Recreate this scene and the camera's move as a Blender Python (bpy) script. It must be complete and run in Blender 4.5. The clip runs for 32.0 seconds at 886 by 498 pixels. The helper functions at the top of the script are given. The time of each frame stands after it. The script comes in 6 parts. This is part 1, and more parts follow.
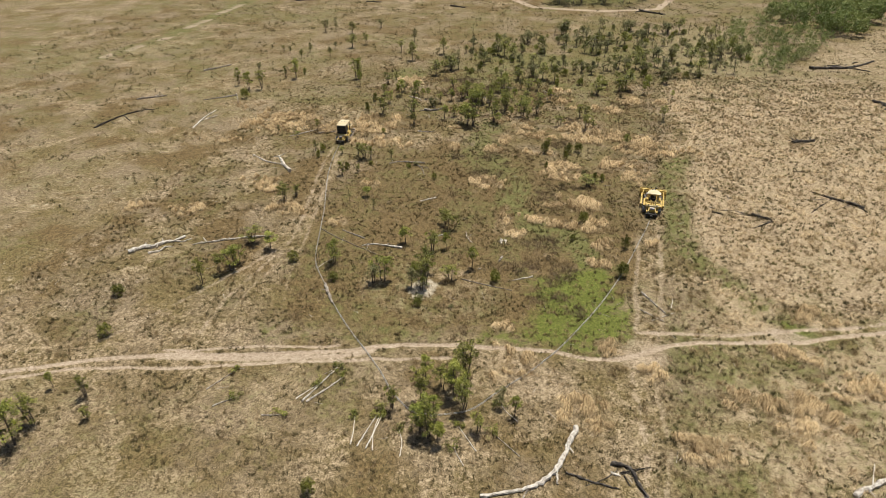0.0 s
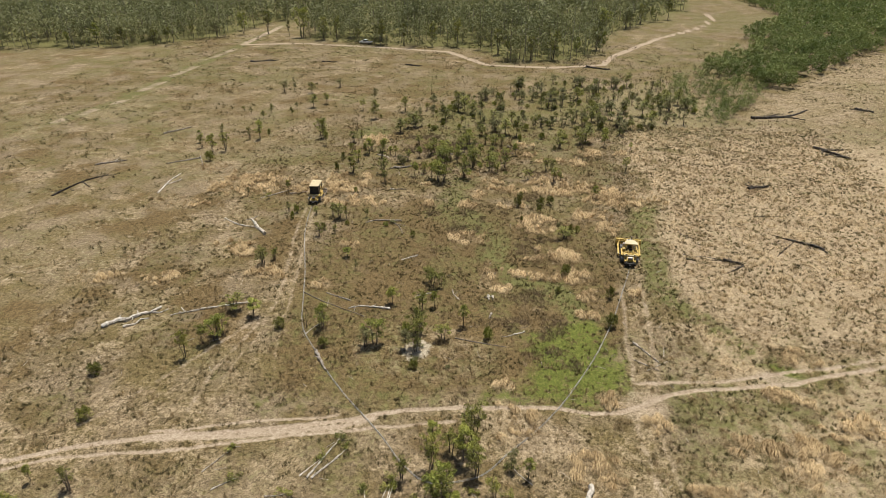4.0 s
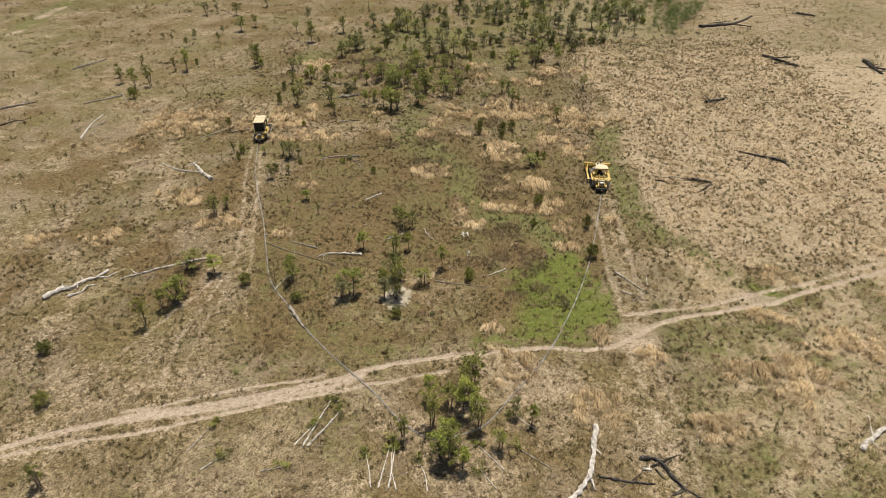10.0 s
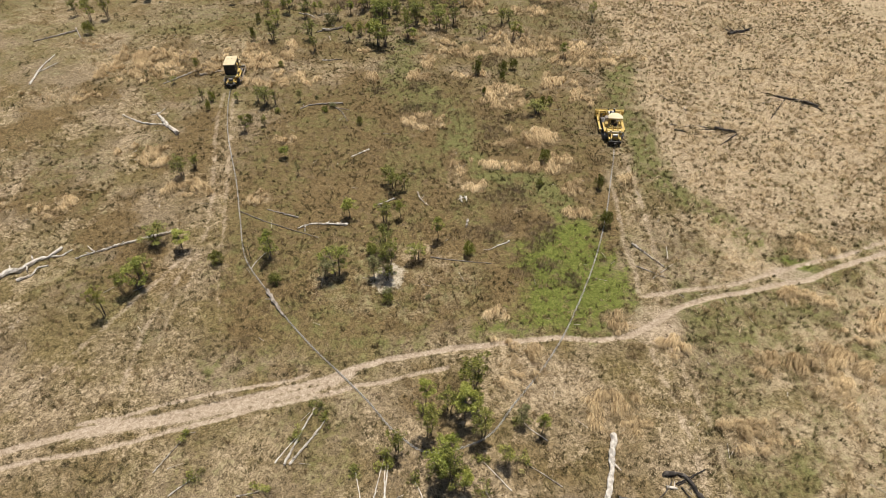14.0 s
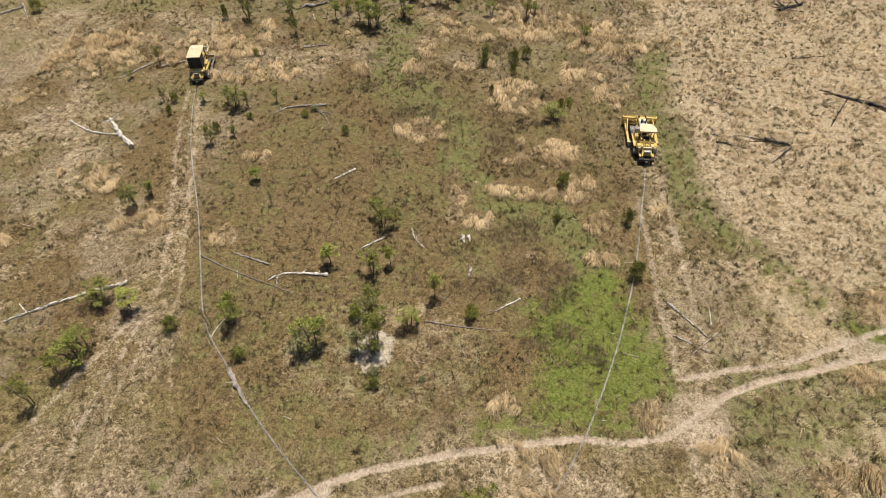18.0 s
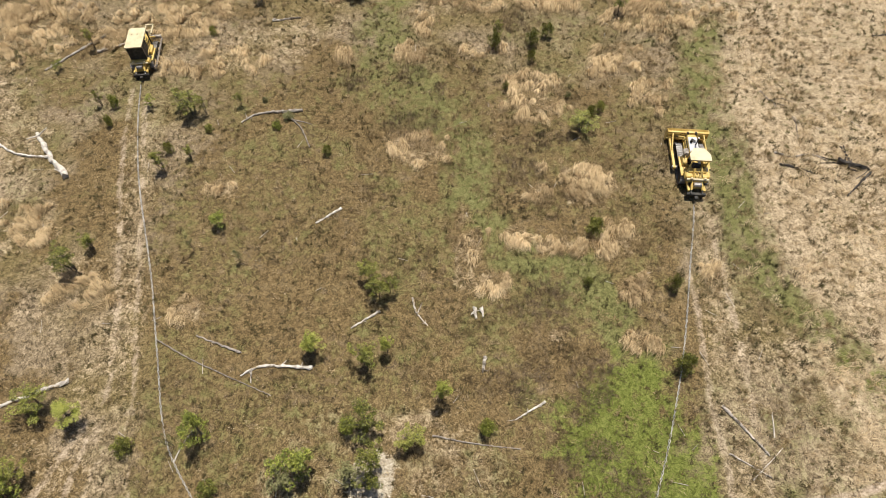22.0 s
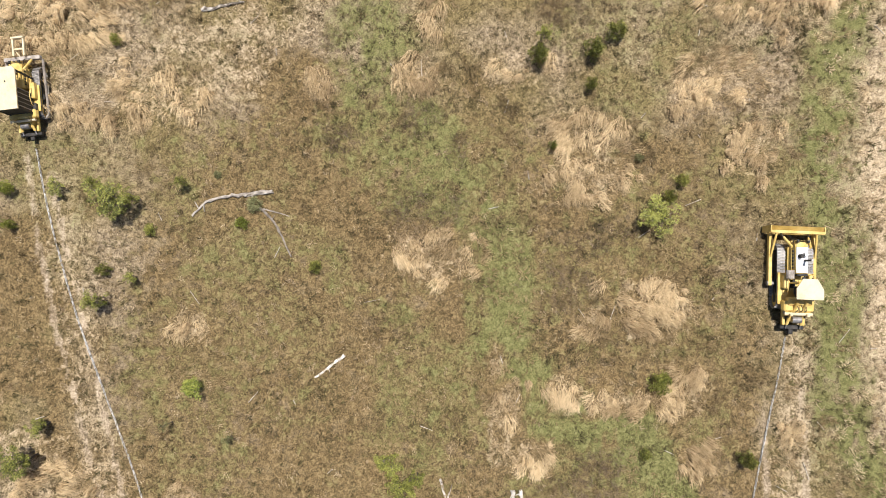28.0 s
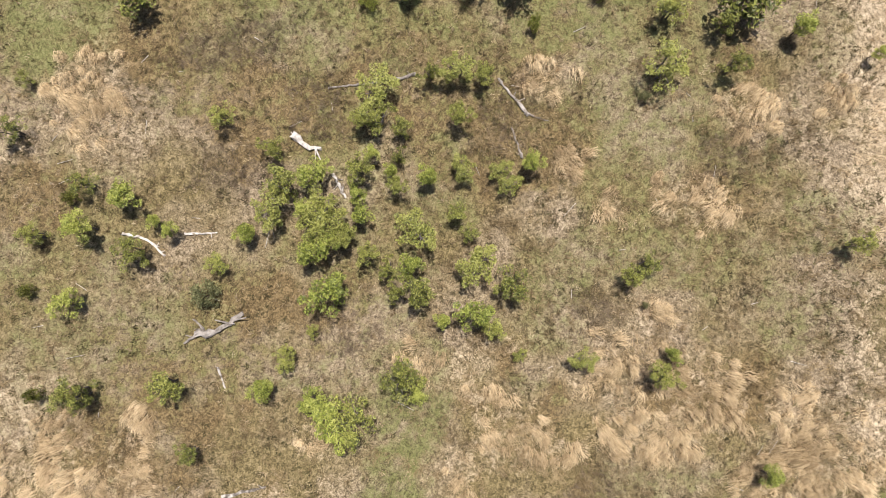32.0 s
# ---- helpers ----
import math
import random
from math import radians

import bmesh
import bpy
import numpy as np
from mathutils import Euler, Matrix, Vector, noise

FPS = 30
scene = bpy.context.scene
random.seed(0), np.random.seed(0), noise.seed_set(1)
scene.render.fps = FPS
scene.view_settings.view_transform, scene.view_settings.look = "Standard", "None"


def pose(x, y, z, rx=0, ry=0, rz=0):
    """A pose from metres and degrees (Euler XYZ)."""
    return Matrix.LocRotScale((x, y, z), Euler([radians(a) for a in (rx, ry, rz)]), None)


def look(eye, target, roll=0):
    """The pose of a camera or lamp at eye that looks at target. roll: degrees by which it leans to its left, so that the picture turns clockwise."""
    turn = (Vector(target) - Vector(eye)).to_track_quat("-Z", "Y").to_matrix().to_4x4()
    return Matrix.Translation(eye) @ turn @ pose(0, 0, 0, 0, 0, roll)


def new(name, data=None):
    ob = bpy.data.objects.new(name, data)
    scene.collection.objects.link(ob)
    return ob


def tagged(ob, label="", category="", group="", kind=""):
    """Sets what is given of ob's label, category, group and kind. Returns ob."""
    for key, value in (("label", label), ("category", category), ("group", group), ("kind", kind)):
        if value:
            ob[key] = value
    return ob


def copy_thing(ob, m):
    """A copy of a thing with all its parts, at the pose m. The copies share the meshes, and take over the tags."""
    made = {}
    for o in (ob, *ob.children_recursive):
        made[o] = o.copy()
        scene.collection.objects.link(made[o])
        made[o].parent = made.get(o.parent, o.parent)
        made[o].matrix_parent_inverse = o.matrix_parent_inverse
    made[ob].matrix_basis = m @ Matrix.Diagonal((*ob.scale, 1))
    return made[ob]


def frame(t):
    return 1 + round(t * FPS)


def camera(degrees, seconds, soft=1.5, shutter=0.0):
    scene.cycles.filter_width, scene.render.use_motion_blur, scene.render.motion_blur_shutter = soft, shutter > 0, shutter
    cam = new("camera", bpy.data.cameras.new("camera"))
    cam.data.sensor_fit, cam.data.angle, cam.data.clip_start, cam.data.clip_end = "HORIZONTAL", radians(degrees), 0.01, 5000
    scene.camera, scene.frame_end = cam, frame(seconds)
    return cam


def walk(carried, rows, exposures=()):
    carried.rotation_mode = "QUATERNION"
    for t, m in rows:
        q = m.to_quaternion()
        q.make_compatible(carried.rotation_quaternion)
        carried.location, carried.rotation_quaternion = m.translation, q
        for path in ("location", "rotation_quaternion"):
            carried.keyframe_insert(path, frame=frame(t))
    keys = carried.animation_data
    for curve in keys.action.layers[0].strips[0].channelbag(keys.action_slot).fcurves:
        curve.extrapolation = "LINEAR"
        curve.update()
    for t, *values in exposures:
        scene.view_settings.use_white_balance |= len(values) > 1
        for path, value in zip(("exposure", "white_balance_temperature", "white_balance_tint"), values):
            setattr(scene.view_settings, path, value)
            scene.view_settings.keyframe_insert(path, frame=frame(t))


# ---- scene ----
cam = camera(71.28, 32.0, soft=0.8)
EXPOSURES = [(0.0, 0.05, 6450, 8), (6.0, -0.02, 6450, 8), (13.0, 0.05, 6450, 10), (20.0, 0.15, 6420, 10), (23.0, 0.23, 6360, 10), (25.5, 0.32, 6250, 11), (28.0, 0.46, 6100, 12), (32.0, 0.47, 6000, 14)]

# Camera: seconds, x, y, height, degrees down, degrees to the right of north, lean
ROWS = [
    (0.0, 0.99, 0.21, 41.94, 32.47, -14.63, -0.19),
    (0.5, 0.45, 0.09, 42.10, 31.74, -13.36, -0.23),
    (1.0, -0.24, 0.00, 42.31, 31.11, -12.68, -0.17),
    (1.5, -0.83, -0.05, 42.53, 30.46, -12.19, -0.07),
    (2.0, -1.42, -0.10, 42.69, 29.77, -11.60, 0.02),
    (2.5, -1.99, -0.13, 42.74, 29.02, -11.00, 0.09),
    (3.0, -2.52, -0.15, 42.78, 28.37, -10.39, 0.09),
    (3.5, -3.17, -0.09, 42.77, 28.06, -9.96, 0.11),
    (5.5, -5.51, 0.12, 42.75, 27.43, -5.89, -0.01),
    (6.0, -6.04, 0.25, 42.74, 27.37, -4.98, -0.03),
    (6.5, -6.51, 0.44, 42.65, 27.61, -4.27, -0.08),
    (7.0, -6.97, 0.79, 42.61, 28.07, -3.76, -0.10),
    (7.5, -7.35, 1.20, 42.62, 28.59, -3.41, -0.11),
    (8.0, -7.65, 1.64, 42.63, 29.53, -3.13, -0.11),
    (8.5, -7.94, 2.10, 42.64, 30.91, -2.88, -0.13),
    (9.0, -8.22, 2.77, 42.72, 32.46, -2.67, -0.09),
    (9.5, -8.50, 3.43, 42.72, 33.94, -2.48, -0.05),
    (10.0, -8.76, 4.11, 42.65, 35.25, -2.31, 0.01),
    (10.5, -9.02, 4.89, 42.60, 36.52, -2.14, 0.06),
    (11.0, -9.27, 5.76, 42.49, 37.67, -1.99, 0.08),
    (11.5, -9.41, 6.78, 42.42, 38.80, -1.86, 0.06),
    (12.0, -9.49, 7.92, 42.44, 39.71, -1.77, 0.05),
    (12.5, -9.53, 9.16, 42.42, 40.54, -1.70, 0.03),
    (13.0, -9.47, 10.51, 42.37, 41.27, -1.61, -0.02),
    (13.5, -9.40, 11.92, 42.23, 41.91, -1.61, -0.08),
    (14.0, -9.31, 13.48, 42.03, 42.48, -1.63, -0.18),
    (14.5, -9.13, 15.20, 41.94, 43.09, -1.75, -0.29),
    (16.5, -8.46, 22.24, 42.09, 45.58, -2.74, -0.84),
    (17.0, -8.55, 24.28, 42.11, 46.41, -2.81, -0.85),
    (17.5, -8.77, 26.42, 42.10, 47.27, -2.68, -0.83),
    (18.0, -8.95, 28.47, 42.12, 48.11, -2.60, -0.79),
    (18.5, -9.16, 30.41, 42.18, 48.89, -2.53, -0.78),
    (19.0, -9.32, 32.40, 42.25, 49.74, -2.45, -0.78),
    (19.5, -9.53, 34.55, 42.38, 50.60, -2.41, -0.80),
    (20.0, -9.72, 36.88, 42.57, 51.55, -2.37, -0.84),
    (20.5, -9.86, 39.44, 42.84, 52.67, -2.37, -0.89),
    (21.0, -10.06, 42.03, 43.14, 53.90, -2.27, -0.94),
    (21.5, -10.28, 44.46, 43.08, 56.19, -2.10, -0.92),
    (22.0, -10.54, 47.05, 43.05, 58.74, -1.88, -0.77),
    (22.5, -10.81, 49.72, 43.17, 61.35, -1.58, -0.55),
    (23.0, -11.09, 52.50, 43.33, 63.99, -1.27, -0.29),
    (23.5, -11.35, 55.45, 43.50, 66.70, -0.94, -0.05),
    (24.0, -11.58, 58.43, 43.62, 69.41, -0.66, 0.17),
    (24.5, -11.77, 61.39, 43.63, 72.10, -0.45, 0.34),
    (25.0, -11.96, 64.31, 43.58, 74.63, -0.25, 0.44),
    (25.5, -12.17, 67.16, 43.45, 76.96, -0.17, 0.47),
    (27.5, -13.16, 77.86, 42.01, 86.73, 0.64, 0.09),
    (28.0, -13.36, 82.18, 42.18, 87.35, 0.65, 0.04),
    (28.5, -13.59, 86.42, 42.23, 87.76, 0.64, 0.00),
    (29.0, -13.79, 90.71, 42.26, 88.08, 0.65, -0.04),
    (29.5, -14.00, 94.98, 42.30, 88.27, 0.61, -0.07),
    (30.0, -14.22, 99.17, 42.33, 88.28, 0.63, -0.11),
    (30.5, -14.40, 103.16, 42.29, 88.03, 0.58, -0.12),
    (31.0, -14.58, 107.13, 42.37, 87.68, 0.57, -0.14),
    (31.5, -14.71, 111.10, 42.47, 87.22, 0.59, -0.16),
    (32.0, -14.83, 114.92, 42.65, 86.61, 0.60, -0.17),
]


def aim(x, y, z, down, turn, lean):
    p, a = radians(down), radians(turn)
    return look((x, y, z), (x + math.sin(a) * math.cos(p), y + math.cos(a) * math.cos(p), z - math.sin(p)), lean)


walk(cam, [(r[0], aim(*r[1:])) for r in ROWS], EXPOSURES)

# ---- light ----
SUN_WAY = Vector((0.08, 0.305, 1.0))
world = bpy.data.worlds.new("sky")
scene.world = world
world.use_nodes = True
wn = world.node_tree.nodes
sky = wn.new("ShaderNodeTexSky")
sky.sky_type = "NISHITA"
sky.sun_disc = False
sky.sun_elevation = math.atan2(1.0, math.hypot(0.08, 0.305))
sky.sun_rotation = math.atan2(0.08, 0.305)
sky.dust_density = 1.6
world.node_tree.links.new(sky.outputs[0], wn["Background"].inputs[0])
wn["Background"].inputs[1].default_value = 0.06
sun_data = bpy.data.lights.new("sun", "SUN")
sun_data.energy, sun_data.angle, sun_data.color = 4.7, radians(0.55), (1.0, 0.94, 0.835)
sun = new("sun", sun_data)
sun.matrix_world = look(SUN_WAY * 100, (0, 0, 0))


# ---- materials ----
def material(name, colours, scale=3.0, rough=0.85, metal=0.0, bump=0.0, detail=6.0, island=0.0, obj=0.0, trans=0.0, spec=0.3):
    """Noise between two to four colours, at two scales, with relief; island and obj: how far pieces and things differ."""
    m = bpy.data.materials.new(name)
    m.use_nodes = True
    n, l = m.node_tree.nodes, m.node_tree.links
    b = n["Principled BSDF"]
    tc = n.new("ShaderNodeTexCoord")
    n1 = n.new("ShaderNodeTexNoise")
    n1.inputs["Scale"].default_value, n1.inputs["Detail"].default_value = scale, detail
    n2 = n.new("ShaderNodeTexNoise")
    n2.inputs["Scale"].default_value, n2.inputs["Detail"].default_value = scale * 9, 3.0
    l.new(tc.outputs["Object"], n1.inputs["Vector"])
    l.new(tc.outputs["Object"], n2.inputs["Vector"])
    mx = n.new("ShaderNodeMath")
    mx.operation = "MULTIPLY_ADD"
    mx.inputs[1].default_value = 0.35
    l.new(n2.outputs[0], mx.inputs[0])
    sub = n.new("ShaderNodeMath")
    sub.operation = "SUBTRACT"
    sub.inputs[1].default_value = 0.175
    l.new(n1.outputs[0], sub.inputs[0])
    l.new(sub.outputs[0], mx.inputs[2])
    fac = mx.outputs[0]
    for amount, node, out in ((island, "ShaderNodeNewGeometry", "Random Per Island"), (obj, "ShaderNodeObjectInfo", "Random")):
        if amount:
            g = n.new(node)
            a = n.new("ShaderNodeMath")
            a.operation = "MULTIPLY_ADD"
            a.inputs[1].default_value = amount
            l.new(g.outputs[out], a.inputs[0])
            s = n.new("ShaderNodeMath")
            s.operation = "SUBTRACT"
            s.inputs[1].default_value = amount / 2
            l.new(fac, s.inputs[0])
            l.new(s.outputs[0], a.inputs[2])
            fac = a.outputs[0]
    ramp = n.new("ShaderNodeValToRGB")
    ramp.color_ramp.elements[0].position, ramp.color_ramp.elements[1].position = 0.3, 0.7
    for i, c in enumerate(colours):
        e = ramp.color_ramp.elements[i] if i < 2 else ramp.color_ramp.elements.new(1.0)
        e.position = 0.28 + 0.44 * i / max(1, len(colours) - 1)
        e.color = (*c, 1)
    l.new(fac, ramp.inputs[0])
    l.new(ramp.outputs[0], b.inputs["Base Color"])
    b.inputs["Roughness"].default_value, b.inputs["Metallic"].default_value = rough, metal
    b.inputs["Specular IOR Level"].default_value = spec
    if bump:
        bp = n.new("ShaderNodeBump")
        bp.inputs["Strength"].default_value, bp.inputs["Distance"].default_value = bump, 0.05
        l.new(n2.outputs[0], bp.inputs["Height"])
        l.new(bp.outputs[0], b.inputs["Normal"])
    if trans:
        t = n.new("ShaderNodeBsdfTranslucent")
        l.new(ramp.outputs[0], t.inputs[0])
        mixs = n.new("ShaderNodeMixShader")
        mixs.inputs[0].default_value = trans
        l.new(b.outputs[0], mixs.inputs[1])
        l.new(t.outputs[0], mixs.inputs[2])
        l.new(mixs.outputs[0], n["Material Output"].inputs[0])
    return m


M_LEAF = material("leaf", [(0.085, 0.09, 0.017), (0.205, 0.21, 0.04), (0.36, 0.35, 0.08)], 1.2, 0.5, island=0.55, obj=0.3, trans=0.12)
M_LEAF_BRIGHT = material("bright_leaf", [(0.115, 0.135, 0.02), (0.265, 0.29, 0.045), (0.42, 0.42, 0.095)], 1.2, 0.5, island=0.5, obj=0.25, trans=0.12)
M_LEAF_GREY = material("grey_leaf", [(0.12, 0.12, 0.05), (0.22, 0.215, 0.09), (0.34, 0.32, 0.145)], 1.2, 0.7, island=0.5, obj=0.25, trans=0.2)
M_WOODLAND = material("woodland_leaf", [(0.12, 0.13, 0.055), (0.21, 0.22, 0.095), (0.33, 0.33, 0.155)], 0.06, 0.6, island=0.35, trans=0.2)
M_PLANTATION = material("plantation_leaf", [(0.1, 0.145, 0.03), (0.205, 0.25, 0.075), (0.33, 0.36, 0.13)], 0.12, 0.6, island=0.4, trans=0.2)
M_TWIG = material("twig", [(0.075, 0.053, 0.03), (0.19, 0.138, 0.078), (0.31, 0.235, 0.14)], 4, 0.9, island=0.6, obj=0.2)
M_HEATH = material("heath_twig", [(0.125, 0.09, 0.056), (0.215, 0.158, 0.1), (0.32, 0.245, 0.165)], 0.6, 0.95, island=0.5, trans=0.2)
# dark olive sedge, darkened further to paint in the shaded sides of tussocks
M_SEDGE_SHADE = material("sedge_and_shade", [(0.05, 0.043, 0.017), (0.1, 0.085, 0.034), (0.18, 0.15, 0.066)], 0.3, 0.85, island=0.4, trans=0.15)
M_BARK = material("bark", [(0.06, 0.048, 0.038), (0.13, 0.105, 0.085), (0.24, 0.20, 0.165)], 5, 0.9, bump=0.4, obj=0.3)
M_TRUNK = material("pale_bark", [(0.14, 0.12, 0.1), (0.24, 0.21, 0.175), (0.36, 0.32, 0.27)], 0.6, 0.9, bump=0.3, island=0.4)
M_PALE = material("weathered_wood", [(0.14, 0.115, 0.09), (0.46, 0.4, 0.335), (0.64, 0.58, 0.5), (0.74, 0.69, 0.61)], 3.2, 0.85, bump=0.7, obj=0.25)
M_GREY = material("grey_wood", [(0.15, 0.125, 0.1), (0.31, 0.265, 0.22), (0.48, 0.425, 0.365)], 2.5, 0.9, bump=0.5, obj=0.2)
M_DARK = material("charred_wood", [(0.018, 0.015, 0.013), (0.05, 0.042, 0.036), (0.15, 0.13, 0.11)], 2.0, 0.9, bump=0.5, obj=0.2)
M_TAN = material("dry_grass", [(0.26, 0.188, 0.105), (0.48, 0.365, 0.22), (0.68, 0.545, 0.35)], 0.25, 0.8, island=0.2, trans=0.25)
M_BROWN = material("brown_grass", [(0.09, 0.063, 0.029), (0.225, 0.16, 0.077), (0.41, 0.305, 0.16)], 0.3, 0.85, island=0.3, trans=0.2)
M_GREEN = material("green_grass", [(0.1, 0.097, 0.035), (0.19, 0.178, 0.064), (0.31, 0.275, 0.115)], 0.3, 0.8, island=0.25, trans=0.25)
M_STRAW = material("straw_grass", [(0.31, 0.218, 0.113), (0.53, 0.392, 0.217), (0.75, 0.585, 0.355)], 0.25, 0.8, island=0.26, trans=0.15)
M_WHITE_GRASS = material("bleached_grass", [(0.34, 0.255, 0.15), (0.56, 0.43, 0.26), (0.74, 0.60, 0.39)], 0.25, 0.8, island=0.25, trans=0.25)
M_YELLOW = material("yellow_paint", [(0.48, 0.31, 0.075), (0.64, 0.45, 0.13), (0.72, 0.54, 0.21)], 1.6, 0.5, bump=0.08, spec=0.4)
M_CREAM = material("cream_paint", [(0.54, 0.44, 0.26), (0.67, 0.56, 0.35), (0.73, 0.63, 0.43)], 1.2, 0.5, bump=0.05, spec=0.4)
M_HOOD = material("faded_hood", [(0.40, 0.38, 0.36), (0.58, 0.57, 0.56), (0.72, 0.71, 0.69)], 1.2, 0.4, bump=0.05, spec=0.5)
M_BLACK = material("black_steel", [(0.012, 0.011, 0.010), (0.03, 0.028, 0.025), (0.07, 0.06, 0.05)], 3, 0.6, bump=0.2)
M_STEEL = material("worn_steel", [(0.16, 0.15, 0.14), (0.33, 0.31, 0.29), (0.50, 0.47, 0.44)], 4, 0.45, metal=0.6, bump=0.15, obj=0.3)
M_LINK = material("polished_link", [(0.3, 0.28, 0.25), (0.5, 0.475, 0.44), (0.68, 0.65, 0.6)], 5, 0.5, metal=0.3, obj=0.5)
M_SEAT = material("worn_vinyl", [(0.03, 0.026, 0.024), (0.06, 0.05, 0.045)], 3, 0.6)


# ---- small tools ----
def mesh_of(name, verts, faces, mat):
    """A mesh from arrays: verts n x 3, faces m x k of one size."""
    verts, faces = np.asarray(verts, np.float32), np.asarray(faces, np.int32)
    me = bpy.data.meshes.new(name)
    k = faces.shape[1]
    me.vertices.add(len(verts))
    me.vertices.foreach_set("co", verts.ravel())
    me.loops.add(faces.size)
    me.loops.foreach_set("vertex_index", faces.ravel())
    me.polygons.add(len(faces))
    me.polygons.foreach_set("loop_start", np.arange(0, faces.size, k, dtype=np.int32))
    me.update(calc_edges=True)
    me.materials.append(mat)
    return me


def part(name, bm, mat, parent, label="", smooth=False):
    me = bpy.data.meshes.new(name)
    bm.to_mesh(me)
    bm.free()
    me.materials.append(mat)
    if smooth:
        me.polygons.foreach_set("use_smooth", [True] * len(me.polygons))
    ob = new(name, me)
    ob.parent = parent
    return tagged(ob, label)


def value_noise(x, y, size, seed):
    """Smooth noise from 0 to 1 with blobs of about that many metres."""
    r = np.random.RandomState(seed)
    g = r.rand(256, 256)
    u, v = np.asarray(x) / size + 500, np.asarray(y) / size + 500
    i, j = np.floor(u).astype(int), np.floor(v).astype(int)
    a, b = u - i, v - j
    a, b = a * a * (3 - 2 * a), b * b * (3 - 2 * b)
    i0, j0, i1, j1 = i % 256, j % 256, (i + 1) % 256, (j + 1) % 256
    return (g[i0, j0] * (1 - a) + g[i1, j0] * a) * (1 - b) + (g[i0, j1] * (1 - a) + g[i1, j1] * a) * b


def rough_noise(x, y, size, seed):
    return 0.5 * value_noise(x, y, size, seed) + 0.3 * value_noise(x, y, size / 2.3, seed + 1) + 0.2 * value_noise(x, y, size / 5.1, seed + 2)


def way_off(x, y, line):
    """Distance to a line of plan points."""
    best = np.full(np.shape(x), 1e9)
    for (ax, ay), (bx, by) in zip(line, line[1:]):
        dx, dy = bx - ax, by - ay
        t = np.clip(((x - ax) * dx + (y - ay) * dy) / (dx * dx + dy * dy), 0, 1)
        best = np.minimum(best, np.hypot(x - ax - t * dx, y - ay - t * dy))
    return best


def inside(x, y, ring):
    """1 inside a ring of plan points, 0 outside."""
    hit = np.zeros(np.shape(x), bool)
    for (ax, ay), (bx, by) in zip(ring, ring[1:] + ring[:1]):
        if ay != by:
            hit ^= ((ay > y) != (by > y)) & (x < (bx - ax) * (y - ay) / (by - ay) + ax)
    return hit


def soft(x, y, ring, edge):
    """Inside a ring, fading over edge metres across its border."""
    s = np.where(inside(x, y, ring), 1.0, -1.0) * way_off(x, y, ring + ring[:1])
    return np.clip(0.5 + s / edge, 0, 1)


def bend(line, step):
    """A smooth curve through plan points, at even steps: points n x dims."""
    p = np.array(line, float)
    pp = np.vstack([2 * p[0] - p[1], p, 2 * p[-1] - p[-2]])
    out = []
    for i in range(1, len(pp) - 2):
        for t in np.linspace(0, 1, 24, endpoint=False):
            a, b, c, d = pp[i - 1], pp[i], pp[i + 1], pp[i + 2]
            out.append(0.5 * (2 * b + (c - a) * t + (2 * a - 5 * b + 4 * c - d) * t * t + (3 * b - a - 3 * c + d) * t ** 3))
    out = np.array(out + [p[-1]])
    s = np.concatenate([[0], np.cumsum(np.linalg.norm(np.diff(out, axis=0), axis=1))])
    u = np.linspace(0, s[-1], max(2, int(round(s[-1] / step)) + 1))
    return np.stack([np.interp(u, s, out[:, k]) for k in range(out.shape[1])], 1)


# ---- the plan ----
FAR_TRACK = [(-125.6, 281), (-122.7, 237.3), (-99.4, 244.2), (-67, 240.8), (-40.1, 236), (-23.5, 214.4), (-2.5, 213.4), (15, 220.6), (20.6, 238.8), (41.1, 279.3), (64.7, 314.2), (77.4, 345.3), (78.4, 373.6)]
FAINT_TRACK = [(-119.7, 129.1), (-116.3, 148.9), (-119.5, 184.7), (-122.2, 238.6), (-128, 300)]
TRAIL_LEFT = [(-47.5, 30), (-40, 46), (-36.2, 57), (-36.6, 70), (-38.2, 80), (-40.5, 92), (-41.5, 101)]
TRAIL_LEFT_B = [(-33, 42), (-33.6, 52), (-35, 62), (-36.4, 72)]
TRAIL_LEFT_C = [(-39, 42), (-37.4, 52), (-36.4, 62)]
TRAIL_RIGHT = [(6.5, 8), (7.5, 24), (8.6, 40), (8.8, 50), (9.6, 62), (10.6, 74), (12.5, 88), (15.5, 104), (21, 130), (30, 160)]
GREEN = [(-3.2, 59.8), (1.2, 64.0), (3.6, 64.9), (5.1, 63.0), (5.9, 60.0), (6.6, 57.3), (7.4, 53.5), (6.6, 49.8), (1.1, 49.1), (-8.7, 48.2), (-4, 51), (-3.0, 55.0)]
GREEN_RUN = [(3.0, 64.0), (2.0, 66.2), (-0.4, 71.0), (-6.3, 73.4), (-9.4, 77.6), (-8.9, 81.5), (-10.1, 86.5), (-14.5, 92.0), (-17.4, 98.2), (-18.6, 104.0), (-16.9, 109.0)]
GREEN_BRANCH = [(-9.5, 79.9), (-10.2, 83.0), (-12.1, 86.0), (-17.0, 89.9), (-18.9, 94.6), (-20.1, 97.7), (-19.3, 100.9), (-17.7, 103.6), (-15, 107)]
GREEN_LANE = [(14.7, 99.8), (13.2, 92.5), (13.6, 84.4), (13.3, 78.1), (13.6, 72), (16.8, 67.0), (18.7, 63.9), (22.3, 59.5), (24.5, 57.6)]
